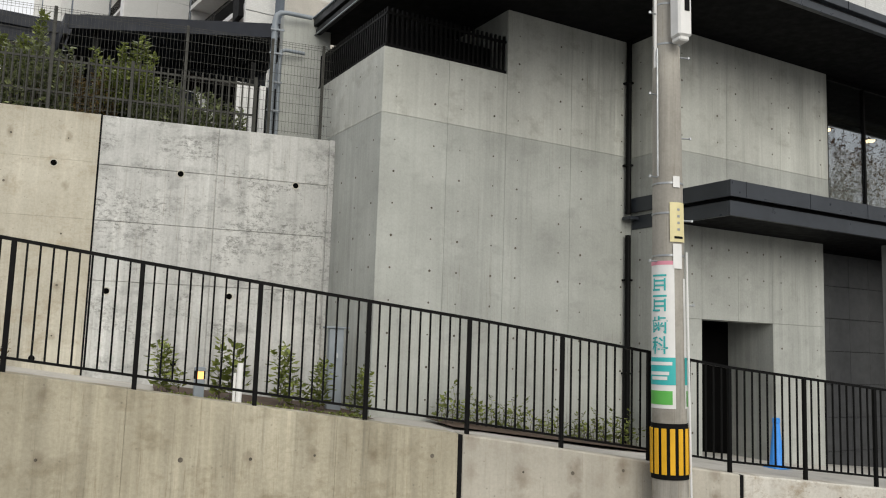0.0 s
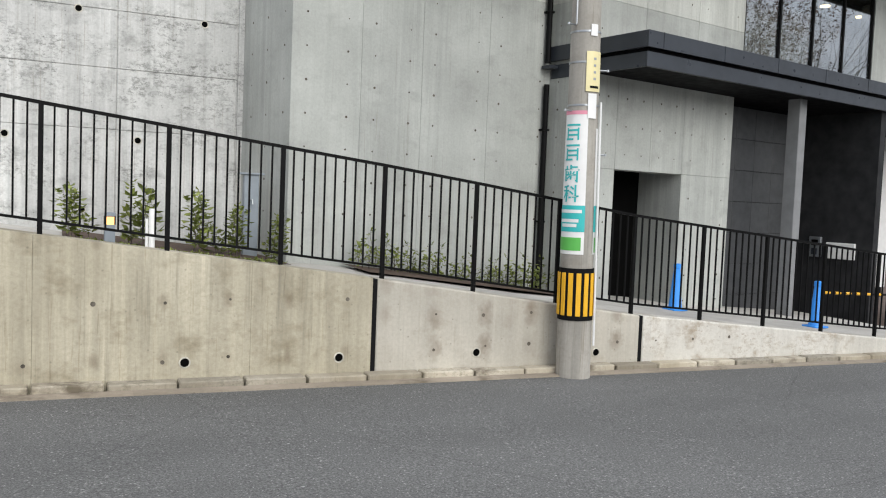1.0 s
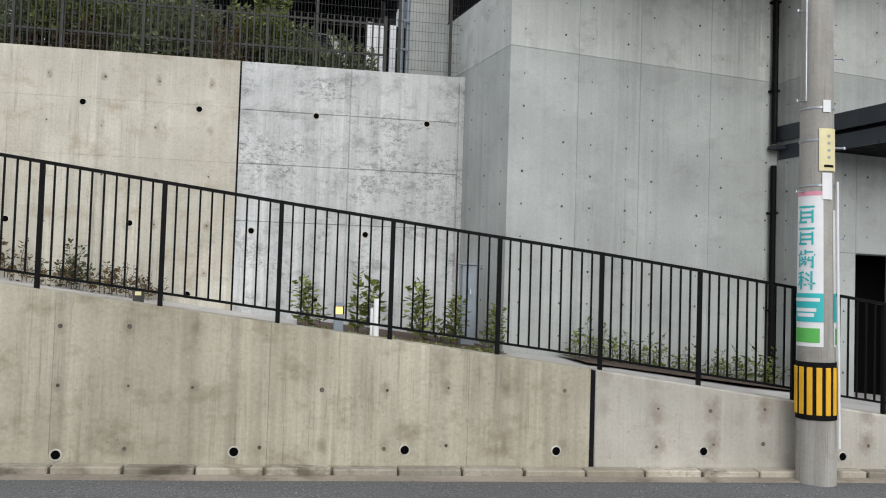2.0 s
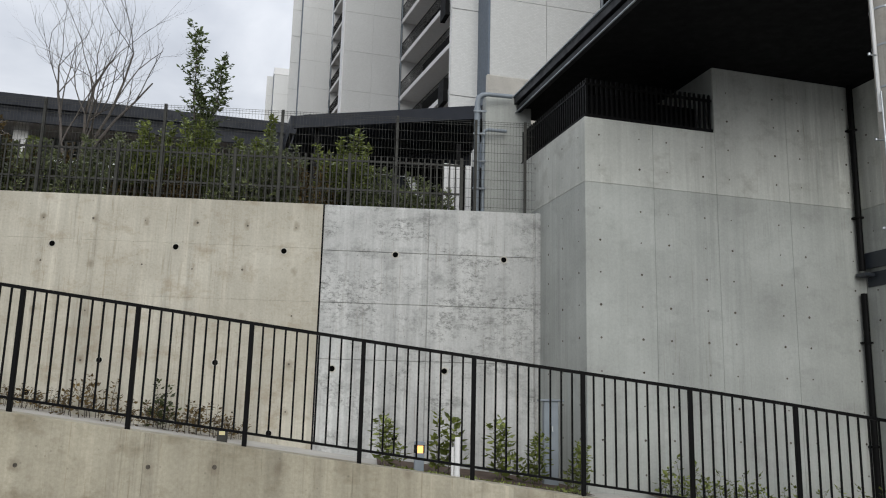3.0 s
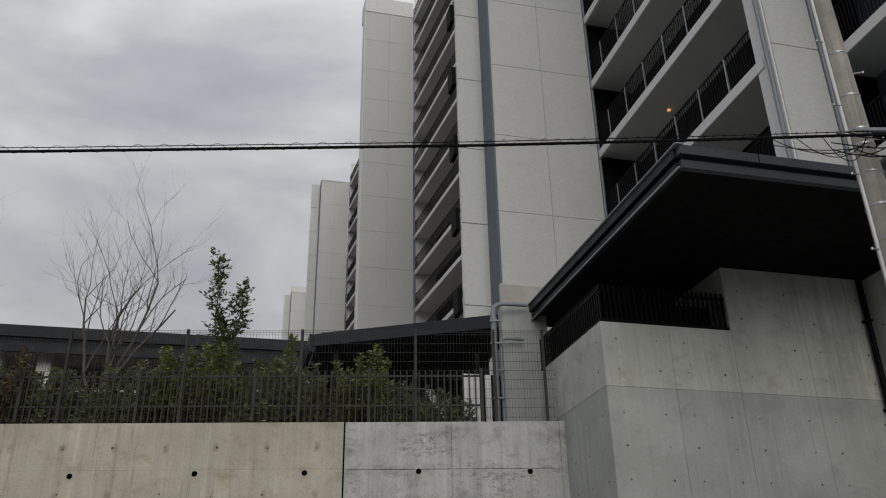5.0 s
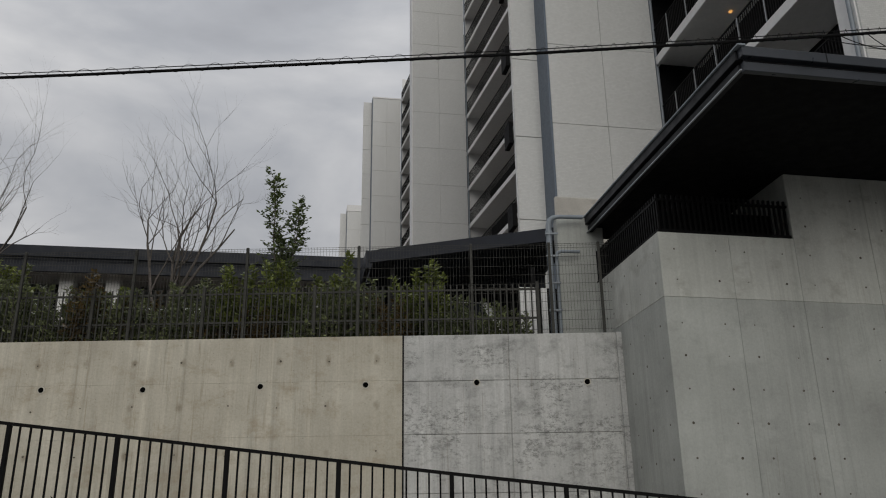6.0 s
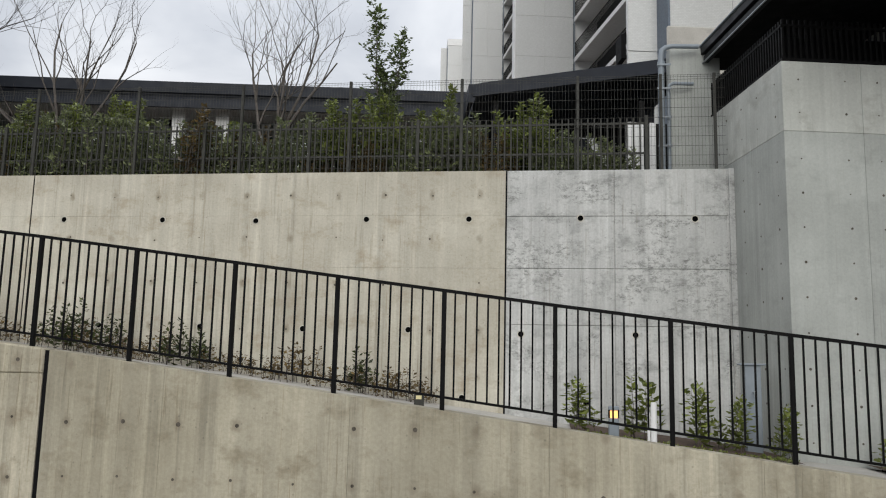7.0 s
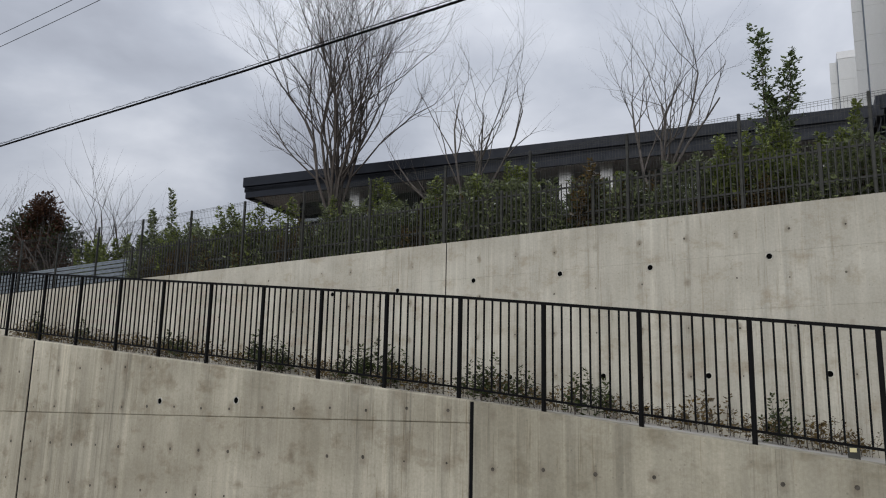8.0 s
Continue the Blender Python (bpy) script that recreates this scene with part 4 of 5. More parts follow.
# ---- plants ----
def leaves(s, rng, centre, size, count, leaf, flat=0.6, droop=0.0):
    """Folded pointed leaves scattered in an uneven ellipsoid."""
    cx, cy, cz = centre
    for _ in range(count):
        d = Vector((rng.gauss(0, 1), rng.gauss(0, 1), rng.gauss(0, 1))).normalized() * (rng.random() ** 0.45)
        p = Vector((cx + d.x * size[0], cy + d.y * size[1], cz + d.z * size[2]))
        L = leaf * rng.uniform(0.65, 1.3)
        axis = Vector((rng.gauss(0, 1), rng.gauss(0, 1), rng.gauss(0.35 - droop, flat))).normalized()
        side = axis.cross(Vector((rng.gauss(0, 0.4), rng.gauss(0, 0.4), 1))).normalized() * L * 0.24
        nrm = axis.cross(side).normalized() * L * 0.08
        s.add([p, p + axis * L * 0.5 + side + nrm, p + axis * L, p + axis * L * 0.5 - side + nrm], [(0, 1, 2), (0, 2, 3)])


def twig(s, rng, p, d, length, r, depth, bend=0.25, up=0.12, kids=3, spread=0.55, tips=None, sides=5):
    path, rad = [p.copy()], [r]
    n = 5 if depth else 4
    for k in range(n):
        d = (d + Vector((rng.gauss(0, bend), rng.gauss(0, bend), rng.gauss(0, bend) + up)) * 0.35).normalized()
        p = p + d * length / n
        path.append(p.copy())
        rad.append(r * (1 - 0.62 * (k + 1) / n))
        if depth and k >= 1:
            for _ in range(kids if k in (2, 4) else max(1, kids - 1)):
                if rng.random() < 0.72:
                    v = Vector((rng.gauss(0, 1), rng.gauss(0, 1), rng.gauss(0.2, 0.5))).normalized()
                    dd = (d + v * spread).normalized()
                    twig(s, rng, p, dd, length * rng.uniform(0.42, 0.62), rad[-1] * 0.62, depth - 1, bend, up, kids, spread, tips, 4)
    if tips is not None:
        tips.append(path[-1])
    s.tube(path, rad, sides if r > 0.01 else 3, cap=False)


def sprig(st, lv, rng, base, h, lean, leaf, count, bare=0.12, r=0.006, width=0.27):
    """One upright shoot with leaves standing off it all the way up."""
    a = rng.uniform(0, 6.28)
    bend = Vector((math.cos(a), math.sin(a), 0)) * lean * h
    path = [base + Vector((0, 0, h * f)) + bend * f * f + Vector((rng.gauss(0, 0.012), rng.gauss(0, 0.012), 0)) * (f > 0) for f in (0, 0.3, 0.55, 0.8, 1.0)]
    st.tube(path, [r, r * 0.85, r * 0.7, r * 0.5, r * 0.25], 4, cap=False)
    for k in range(count):
        f = bare + (1 - bare) * (k + rng.random()) / count
        q = f * 4
        i = min(3, int(q))
        p = path[i].lerp(path[i + 1], q - i)
        b = rng.uniform(0, 6.28)
        axis = Vector((math.cos(b), math.sin(b), rng.uniform(-0.35, 0.95))).normalized()
        p = p + axis * rng.random() ** 2 * 0.13 * (1.15 - f)
        L = leaf * rng.uniform(0.6, 1.25) * (1.1 - 0.35 * f)
        side = axis.cross(Vector((rng.gauss(0, 0.5), rng.gauss(0, 0.5), 1))).normalized() * L * width
        nrm = axis.cross(side).normalized() * L * 0.1
        lv.add([p, p + axis * L * 0.5 + side + nrm, p + axis * L, p + axis * L * 0.5 - side + nrm], [(0, 1, 2), (0, 2, 3)])


def make_shrub(seed, h, w, count, leaf, mat, label, name="shrub", stems=4, category="shrub", group="", bare=0.12):
    """A clump of shoots: stems of them, with count leaves in all."""
    rng = random.Random(seed)
    root = thing(name, label, category, group=group)
    st, lv = Shape(), Shape()
    n = stems * 3
    for k in range(n):
        q = w * 0.5 * math.sqrt(rng.random())
        a = rng.uniform(0, 6.28)
        tall = h * rng.uniform(0.45, 1.0) * (1.05 - 0.35 * q / (w * 0.5))
        sprig(st, lv, rng, Vector((q * math.cos(a), q * math.sin(a), 0)), tall, rng.uniform(0, 0.22), leaf, max(6, int(count / n * tall / h * 1.3)), bare, 0.003 + 0.003 * h)
    part("stem", st, BARK, root)
    part("foliage", lv, mat, root, smooth=False)
    return root


def scatter(base, places, rng, group):
    tagged(base, group=group)
    first = True
    for x, y, z, sc in places:
        m = pose(x, y, z, 0, 0, rng.uniform(0, 360)) @ Matrix.Diagonal((sc, sc, sc * rng.uniform(0.9, 1.12), 1))
        if first:
            base.matrix_basis = m
            first = False
        else:
            keep = base.matrix_basis.copy()
            base.matrix_basis = Matrix.Identity(4)
            copy_thing(base, m)
            base.matrix_basis = keep


def bare_tree(name, seed, x, y, z, h, stems, lean, r, label, depth=3, kids=2, spread=0.5, bark=None):
    rng = random.Random(seed)
    root = thing(name, label, "tree", pose(x, y, z), group="bare trees")
    trunk, br = Shape(), Shape()
    trunk.tube([(0, 0, -0.1), (0, 0, h * 0.06), (0.0, 0, h * 0.12)], [r * 1.25, r, r * 0.85], 8)
    for k in range(stems):
        a = 6.283 * (k + rng.uniform(-0.2, 0.2)) / stems
        ln = lean * rng.uniform(0.45, 1.1)
        d = Vector((math.cos(a) * ln, math.sin(a) * ln * 0.7, 1)).normalized()
        twig(br, rng, Vector((0, 0, h * 0.1)), d, h * rng.uniform(0.62, 0.86), r * 0.55, depth, 0.42, 0.16, kids, spread)
    part("trunk", trunk, bark or BARK, root)
    part("crown", br, bark or BARK, root)
    return root


def leafy_tree(name, seed, x, y, z, tops, label, mat, leaf=0.11, w=0.42, dens=260):
    """Slim evergreen: a few leaders, each with short ascending side shoots full of leaves."""
    rng = random.Random(seed)
    root = thing(name, label, "tree", pose(x, y, z))
    st, lv = Shape(), Shape()
    for tx, ty, tz in tops:
        path = [Vector((0, 0, 0)).lerp(Vector((tx, ty, tz)), k / 6) + Vector((rng.gauss(0, 0.03), rng.gauss(0, 0.03), 0)) for k in range(7)]
        st.tube(path, [0.03 * (1 - 0.13 * k) for k in range(7)], 6)
        for k in range(34):
            f = 0.22 + 0.76 * k / 33
            p = Vector((0, 0, 0)).lerp(Vector((tx, ty, tz)), f)
            rr = w * (1.2 - 0.95 * f) * rng.uniform(0.5, 1.1)
            sprig(st, lv, rng, p, 0.12 + rr * 1.1, 0.85, leaf, int(dens / 34), 0.1, 0.006)
    part("trunk", st, BARK, root)
    part("crown", lv, mat, root, smooth=False)
    return root


def build_hedge():
    rng = random.Random(5)
    zt = 4.9
    kinds = [make_shrub(11, 1.55, 0.95, 2100, 0.12, LEAF, "dense dark evergreen hedge shrub behind the fence", stems=7),
             make_shrub(12, 1.25, 1.0, 2000, 0.115, LEAF, "dense dark evergreen hedge shrub behind the fence", stems=7),
             make_shrub(13, 1.95, 0.85, 1600, 0.125, LEAF_LIGHT, "lighter green broadleaf shrub behind the fence", stems=5, bare=0.3),
             make_shrub(14, 1.4, 0.9, 1300, 0.11, LEAF_RED, "bronze tinged shrub behind the fence", stems=5)]
    spots = [[], [], [], []]
    x = -21.6
    while x < -1.9:
        for row in (0, 1):
            u = rng.random()
            k = 0 if u < 0.36 else 1 if u < 0.66 else 2 if u < 0.88 else 3
            if -4.9 < x < -3.2 and row == 0:
                k = 3 if u < 0.6 else 2
            sc = rng.uniform(0.88, 1.25) * (0.9 if x > -5 else 1.0)
            if x > -3.4 and u < 0.45:
                continue
            if row == 0:
                spots[1 if u < 0.7 else 3].append((x + rng.uniform(-0.2, 0.2), 11.78, zt, rng.uniform(0.55, 0.85)))
            spots[k].append((x + rng.uniform(-0.2, 0.2), 11.98 + 0.55 * row + rng.uniform(-0.1, 0.15), zt, sc))
        x += 0.52
    for base, p in zip(kinds, spots):
        scatter(base, p, rng, "hedge shrubs")
    for sx, sh, sd in ((-10.95, 2.5, 3), (-14.3, 2.35, 4), (-17.7, 2.1, 6), (-9.3, 2.0, 8), (-12.6, 1.9, 9), (-15.6, 2.0, 10), (-5.2, 1.9, 11)):
        b = make_shrub(60 + sd, sh, 0.85, 1700, 0.125, LEAF_LIGHT, "taller light green shrub rising above the hedge", stems=3, bare=0.45)
        b.matrix_basis = pose(sx, 12.5, zt)
    for sx, sh, sd in ((-21.8, 3.1, 3), (-22.6, 2.5, 4), (-20.9, 2.2, 5), (-23.8, 2.2, 7), (-19.6, 1.7, 8), (-24.9, 2.0, 9)):
        b = make_shrub(80 + sd, sh, 1.3, 3000, 0.15, LEAF_LIGHT if sd > 4 else LEAF, "tall leafy shrub at the end of the terrace", stems=4, bare=0.25)
        b.matrix_basis = pose(sx, 12.9, zt)
    leafy_tree("young_evergreen_tree", 21, -6.2, 12.75, zt, [(-0.22, 0, 3.5), (0.26, 0.05, 2.9), (-0.02, 0.1, 2.3)], "slender twin-stemmed evergreen tree above the hedge", LEAF_TREE, 0.1, 0.42, 1000)
    bare_tree("bare_tree", 31, -16.1, 12.9, zt, 6.0, 10, 0.29, 0.09, "large bare multi-stemmed winter tree", 3, 3, 0.52)
    bare_tree("bare_tree", 32, -12.5, 13.1, zt, 3.8, 5, 0.38, 0.068, "bare young winter tree behind the hedge", 3, 2, 0.75, PALE_BARK)
    bare_tree("bare_tree", 37, -8.3, 12.9, zt, 3.6, 5, 0.38, 0.068, "bare young winter tree behind the hedge", 3, 2, 0.7, PALE_BARK)


def build_small_plants():
    rng = random.Random(9)
    a = make_shrub(41, 0.5, 0.5, 240, 0.07, LEAF_RED, "small sparse bronze shrub at the foot of the wall", "small_shrub", 4)
    b = make_shrub(42, 0.62, 0.42, 320, 0.085, LEAF_DARK, "small upright green shrub at the foot of the wall", "small_shrub", 3)
    pa, pb = [], []
    x = -25.0
    while x < -4.8:
        (pa if rng.random() < 0.62 else pb).append((x, 10.75 + rng.uniform(-0.15, 0.15), path_z(x), rng.uniform(0.9, 1.5)))
        x += rng.uniform(0.2, 0.46)
    scatter(a, pa, rng, "wall foot shrubs")
    scatter(b, pb, rng, "wall foot shrubs")
    c = make_shrub(43, 0.9, 0.46, 230, 0.135, LEAF_BED, "leafy young shrub in the planting bed", "bed_shrub", 2)
    scatter(c, [(x, y, path_z(x), s) for x, y, s in ((-2.78, 9.5, 0.95), (-2.12, 9.5, 1.05), (-1.25, 9.7, 1.05), (-0.95, 9.6, 0.9), (-0.45, 9.3, 0.75))], rng, "bed shrubs")
    d = make_shrub(44, 0.72, 0.34, 120, 0.105, LEAF_BED, "slim young shrub at the building's foot", "bed_shrub", 2)
    pl = []
    for k in range(13):
        v = BM @ Vector((0.95 + 0.27 * k + rng.uniform(-0.05, 0.05), -0.42 + rng.uniform(-0.08, 0.08), 0))
        pl.append((v.x, v.y, path_z(v.x), rng.uniform(0.75, 1.1)))
    scatter(d, pl, rng, "bed shrubs")
    s = Shape()
    for xa, xb, ya, yb in ((-2.95, -0.3, 8.9, 11.1),):
        s.add([(xa, ya, path_z(xa) + 0.02), (xb, ya, path_z(xb) + 0.02), (xb, yb, path_z(xb) + 0.03), (xa, yb, path_z(xa) + 0.03)], [(0, 1, 2, 3)])
    s.add([(0.6, 8.5, path_z(0.6) + 0.02), (4.2, 9.1, path_z(4.2) + 0.02), (4.2, 10.3, path_z(4.2) + 0.03), (0.6, 9.7, path_z(0.6) + 0.03)], [(0, 1, 2, 3)])
    mesh_thing("planting_bed", s, SOIL, "bare brown soil bed with young shrubs", "planting bed", kind="structure")
    # low ground cover along the bed's edge
    g = Shape()
    for k in range(260):
        x = rng.uniform(-2.8, -0.4)
        leaves(g, rng, (x, rng.uniform(8.85, 9.2), path_z(x) + 0.03), (0.06, 0.06, 0.03), 5, 0.05)
    ob = mesh_thing("ground_cover", g, LEAF_BED, "low green ground cover at the bed's edge", "ground cover", kind="stuff")


# ---- small things ----
def build_small_things():
    z = path_z(-2.45)
    bl = thing("bollard_light", "grey bollard lamp with a warm glowing head", "bollard light", pose(-2.45, 9.05, z))
    part("body", Shape().box(-0.06, 0.06, -0.06, 0.06, 0, 0.26, 0.008), PAINTED, bl)
    part("lamp_glass", Shape().box(-0.05, 0.05, -0.05, 0.05, 0.26, 0.35, 0.004), LAMP, bl, "warm glowing glass")
    part("cap", Shape().box(-0.062, 0.062, -0.062, 0.062, 0.35, 0.4, 0.008), PAINTED, bl)
    for dx, dy in ((-0.054, -0.054), (0.054, -0.054), (-0.054, 0.054), (0.054, 0.054)):
        part("corner_bar", Shape().box(dx - 0.008, dx + 0.008, dy - 0.008, dy + 0.008, 0.26, 0.36), BLACK, bl)
    z = path_z(-2.0)
    wp = thing("marker_post", "white plastic pipe standing in the planting bed", "post", pose(-2.0, 8.85, z))
    part("pipe", Shape().lathe([(0.035, 0), (0.035, 0.5), (0.03, 0.52)], 16), WHITE, wp)
    part("side_pipe", Shape().lathe([(0.018, 0), (0.018, 0.4)], 10, -0.055, 0.02), WHITE, wp)
    z = path_z(-0.6)
    tp = thing("water_stand", "grey metal standpipe box with a flat cap", "standpipe", pose(-0.62, 10.0, z))
    part("column", Shape().box(-0.1, 0.1, -0.06, 0.06, 0, 1.14, 0.006), PAINTED, tp)
    part("cap", Shape().box(-0.17, 0.17, -0.09, 0.09, 1.14, 1.165, 0.005), PAINTED, tp)
    part("tap", Shape().tube([(0.0, -0.06, 0.8), (0.0, -0.14, 0.8), (0.0, -0.15, 0.74)], 0.012, 8), GALV, tp)
    sk = thing("marker_stake", "small brown stake with a cream label", "marker", pose(-4.82, 9.0, path_z(-4.82)))
    part("stake", Shape().box(-0.06, 0.06, -0.03, 0.03, 0, 0.2, 0.006), FENCE, sk)
    part("label_plate", Shape().box(-0.035, 0.035, -0.036, -0.03, 0.13, 0.175), CREAM, sk)
    for x, y in ((5.66, 8.66), (7.72, 7.82)):
        z = path_z(x)
        c = thing("traffic_cone", "bright blue plastic traffic cone", "traffic cone", pose(x, y, z + 0.005), group="traffic cones")
        part("base", Shape().box(-0.14, 0.14, -0.14, 0.14, 0, 0.03, 0.01), BLUE, c)
        part("body", Shape().lathe([(0.115, 0.03), (0.10, 0.06), (0.048, 0.64), (0.055, 0.65), (0.055, 0.71), (0.04, 0.72)], 24), BLUE, c)
    bar = thing("cone_bar", "black bar with yellow sleeves between the cones", "barrier bar", pose(7.72, 7.82, path_z(7.72) + 0.55, 0, 3, 12))
    part("bar", Shape().tube([(0.05, 0, 0), (2.2, 0, 0)], 0.017, 10), RUBBER, bar)
    for k in range(6):
        part("yellow_sleeve", Shape().tube([(0.2 + 0.33 * k, 0, 0), (0.36 + 0.33 * k, 0, 0)], 0.022, 10), YELLOW, bar)
    ic = thing("intercom", "grey intercom panel on the dark porch wall", "intercom", BM @ pose(11.58, -0.78, 1.14, 0, 0, -90))
    part("panel", Shape().box(-0.13, 0.13, -0.05, 0.02, -0.2, 0.22, 0.01), GALV, ic)
    part("screen", Shape().box(-0.07, 0.07, -0.056, -0.05, 0.04, 0.16), NEAR_BLACK, ic)
    part("keypad", Shape().box(-0.06, 0.06, -0.058, -0.05, -0.15, -0.02), FASCIA, ic)
    mb = thing("notice_board", "pale grey metal board on the dark porch wall", "board", BM @ pose(11.58, -1.32, 1.08, 0, 0, -90))
    part("panel", Shape().box(-0.3, 0.3, -0.04, 0.02, -0.15, 0.18, 0.01), WHITE, mb)


# ---- terrace buildings and pipes ----
def build_low_building():
    root = thing("low_pavilion", "long low pavilion with a dark two-tier roof edge", "building", pose(-20.6, 14.2, 4.9, 0, 0, 10))
    L = 20.0
    rf = part("roof", Shape().box(0, L, 0, 8, 2.93, 3.0), SOFFIT_AND_SHADE, root, "charcoal flat roof with stepped fascia")
    part("upper_fascia", Shape().box(-0.02, L, -0.06, 0.0, 3.08, 3.34, 0.006).box(-0.06, 0.0, 0.0, 8, 3.08, 3.34, 0.006), ROOFING, rf)
    part("lower_fascia", Shape().box(0.04, L, 0.0, 0.06, 2.76, 3.05, 0.006).box(0.0, 0.06, 0.06, 8, 2.76, 3.05, 0.006), ROOFING, rf)
    part("roof_deck", Shape().box(0, L, 0, 8, 3.0, 3.3), ROOFING, rf)
    part("soffit", Shape().box(0.06, L, 0.06, 8, 2.86, 2.92), WHITE, rf, "white soffit")
    part("floor_slab", Shape().box(0.5, L, 0.6, 8, -0.05, 0.06), DARKWALL, root)
    part("back_wall", Shape().box(0.9, L, 3.4, 3.6, 0, 2.9), DARKWALL, root)
    part("end_wall", Shape().box(0.9, 1.1, 1.4, 3.4, 0, 2.9), FACADE, root)
    for k in range(10):
        x = 1.0 + 1.9 * k
        w = part("window", Shape().box(x, x + 0.07, 1.3, 1.4, 0, 2.86).box(x + 0.07, x + 1.83, 1.3, 1.4, 2.2, 2.28), BLACK, root)
        g = part("pane", Shape().box(x + 0.07, x + 1.83, 1.34, 1.352, 0.1, 2.86), GLASS_CLEAR, w)
        g.visible_shadow = False
    for x in (3.1, 8.9, 9.9, 14.6):
        part("column", Shape().box(x, x + 0.3, 0.5, 0.8, 0, 2.9, 0.01), WHITE, root)
    # small sloping roof over the parking bay
    sr = thing("carport", "charcoal sloping carport roof on posts", "carport", BM)
    part("roof", Shape().prism([(-3.5, 7.30), (0.9, 8.08), (0.9, 8.13), (-3.45, 7.36)], 5.0, 9.0), ROOFING, sr)
    part("fascia", Shape().prism([(-3.66, 7.05), (0.9, 7.84), (0.9, 8.13), (-3.62, 7.30)], 4.94, 5.0), ROOFING, sr)
    part("side_fascia", Shape().box(-3.7, -3.62, 4.94, 9, 6.95, 7.3), ROOFING, sr)
    # black sheet added behind the bay, for the darkness under the roof
    part("back_wall", Shape().box(-3.5, 2.6, 8.8, 9.0, 4.9, 7.9), SOFFIT_AND_SHADE, sr)
    for x in (-3.2, -0.35):
        part("post", Shape().box(x, x + 0.1, 5.2, 5.3, 4.9, 7.2), BLACK, sr)
    part("side_panel", Shape().box(-0.62, -0.28, 5.15, 5.2, 4.9, 6.75, 0.004).box(-0.16, -0.04, 5.15, 5.2, 4.9, 6.75, 0.004), WHITE, sr, "white side panel")
    # parked car in the bay
    car = thing("parked_car", "silver parked van under the carport roof", "car", BM @ pose(-1.85, 6.6, 4.9))
    body = [(-1.7, 0.3), (-1.72, 0.8), (-1.6, 1.0), (-1.25, 1.1), (-0.7, 1.72), (-0.3, 1.8), (1.5, 1.8), (1.65, 1.7), (1.7, 0.35)]
    sh = Shape()
    rings = []
    for w, f in ((-0.85, 0.93), (-0.8, 1.0), (0.8, 1.0), (0.85, 0.93)):
        rings.append([(w, x, 0.3 + (z - 0.3) * f) for x, z in body])
    sh.loft(rings)
    part("body", sh, SILVER, car, "silver painted body", bevel=0.03)
    part("windscreen", Shape().loft([[(-0.7, -1.2, 1.14), (0.7, -1.2, 1.14), (0.62, -0.74, 1.66), (-0.62, -0.74, 1.66)], [(-0.7, -1.24, 1.15), (0.7, -1.24, 1.15), (0.62, -0.78, 1.68), (-0.62, -0.78, 1.68)]]), CARGLASS, car)
    part("number_plate", Shape().box(-0.16, 0.16, -1.735, -1.71, 0.48, 0.64, 0.004), WHITE, car)
    part("grille", Shape().box(-0.45, 0.45, -1.735, -1.7, 0.7, 0.8, 0.01), RUBBER, car)
    for sx in (-0.9, 0.9):
        part("mirror", Shape().box(sx - 0.09, sx + 0.09, -1.15, -1.02, 1.08, 1.24, 0.03), SILVER, car)
    for wx in (-0.78, 0.78):
        for wy in (-1.3, 1.3):
            wh = part("wheel", Shape().tube([(wx - 0.09, wy, 0.31), (wx + 0.09, wy, 0.31)], 0.31, 20), RUBBER, car)
        part("headlight", Shape().box(wx * 0.8 - 0.14, wx * 0.8 + 0.14, -1.74, -1.66, 0.82, 0.96, 0.02), WHITE, car)
    # pipes and pier at the gap beside the building
    pp = thing("roof_drain_pipes", "grey metal roof drain pipes beside the building", "pipe")
    part("pipe", Shape().tube([(-1.46, 11.9, 4.9), (-1.46, 11.9, 7.02), (-1.44, 11.9, 7.12), (-1.38, 11.9, 7.17), (-1.28, 11.9, 7.19), (-0.86, 11.95, 7.19)], [0.05, 0.05, 0.05, 0.045, 0.036, 0.036], 12), PAINTED, pp)
    part("pipe", Shape().tube([(-1.35, 11.93, 4.9), (-1.35, 11.93, 6.48), (-1.33, 11.93, 6.54), (-1.27, 11.93, 6.57), (-0.95, 11.97, 6.57)], 0.03, 12), PAINTED, pp)
    for z in (5.06, 5.5, 5.97, 6.45, 6.85):
        part("bracket", Shape().box(-1.53, -1.31, 11.84, 11.86, z, z + 0.03), PAINTED, pp)
    part("joint_collar", Shape().lathe([(0.058, 6.84), (0.06, 6.85), (0.06, 6.92), (0.058, 6.93)], 16, -1.46, 11.9), PAINTED, pp)
    pr = Shape().box(-1.3, -0.5, 12.1, 12.5, 4.9, 7.3, 0.012)
    # darker facade concrete also stands in for the shadow on the pier
    mesh_thing("concrete_pier", pr, FACADE, "grey stained concrete pier between fence and building", "wall", kind="structure")
    # slatted screen at the far end of the terrace
    sc = thing("slatted_screen", "grey horizontal slatted screen on the terrace", "fence", pose(-33, 12.0, 4.95))
    for k in range(7):
        part("slat", Shape().box(0, 11.0, 0, 0.02, 0.02 + 0.115 * k, 0.112 + 0.115 * k, 0.004), PAINTED, sc)
    for k in range(6):
        part("post", Shape().box(1.8 * k - 0.02, 1.8 * k + 0.02, 0.02, 0.06, 0, 0.85), FENCE, sc)


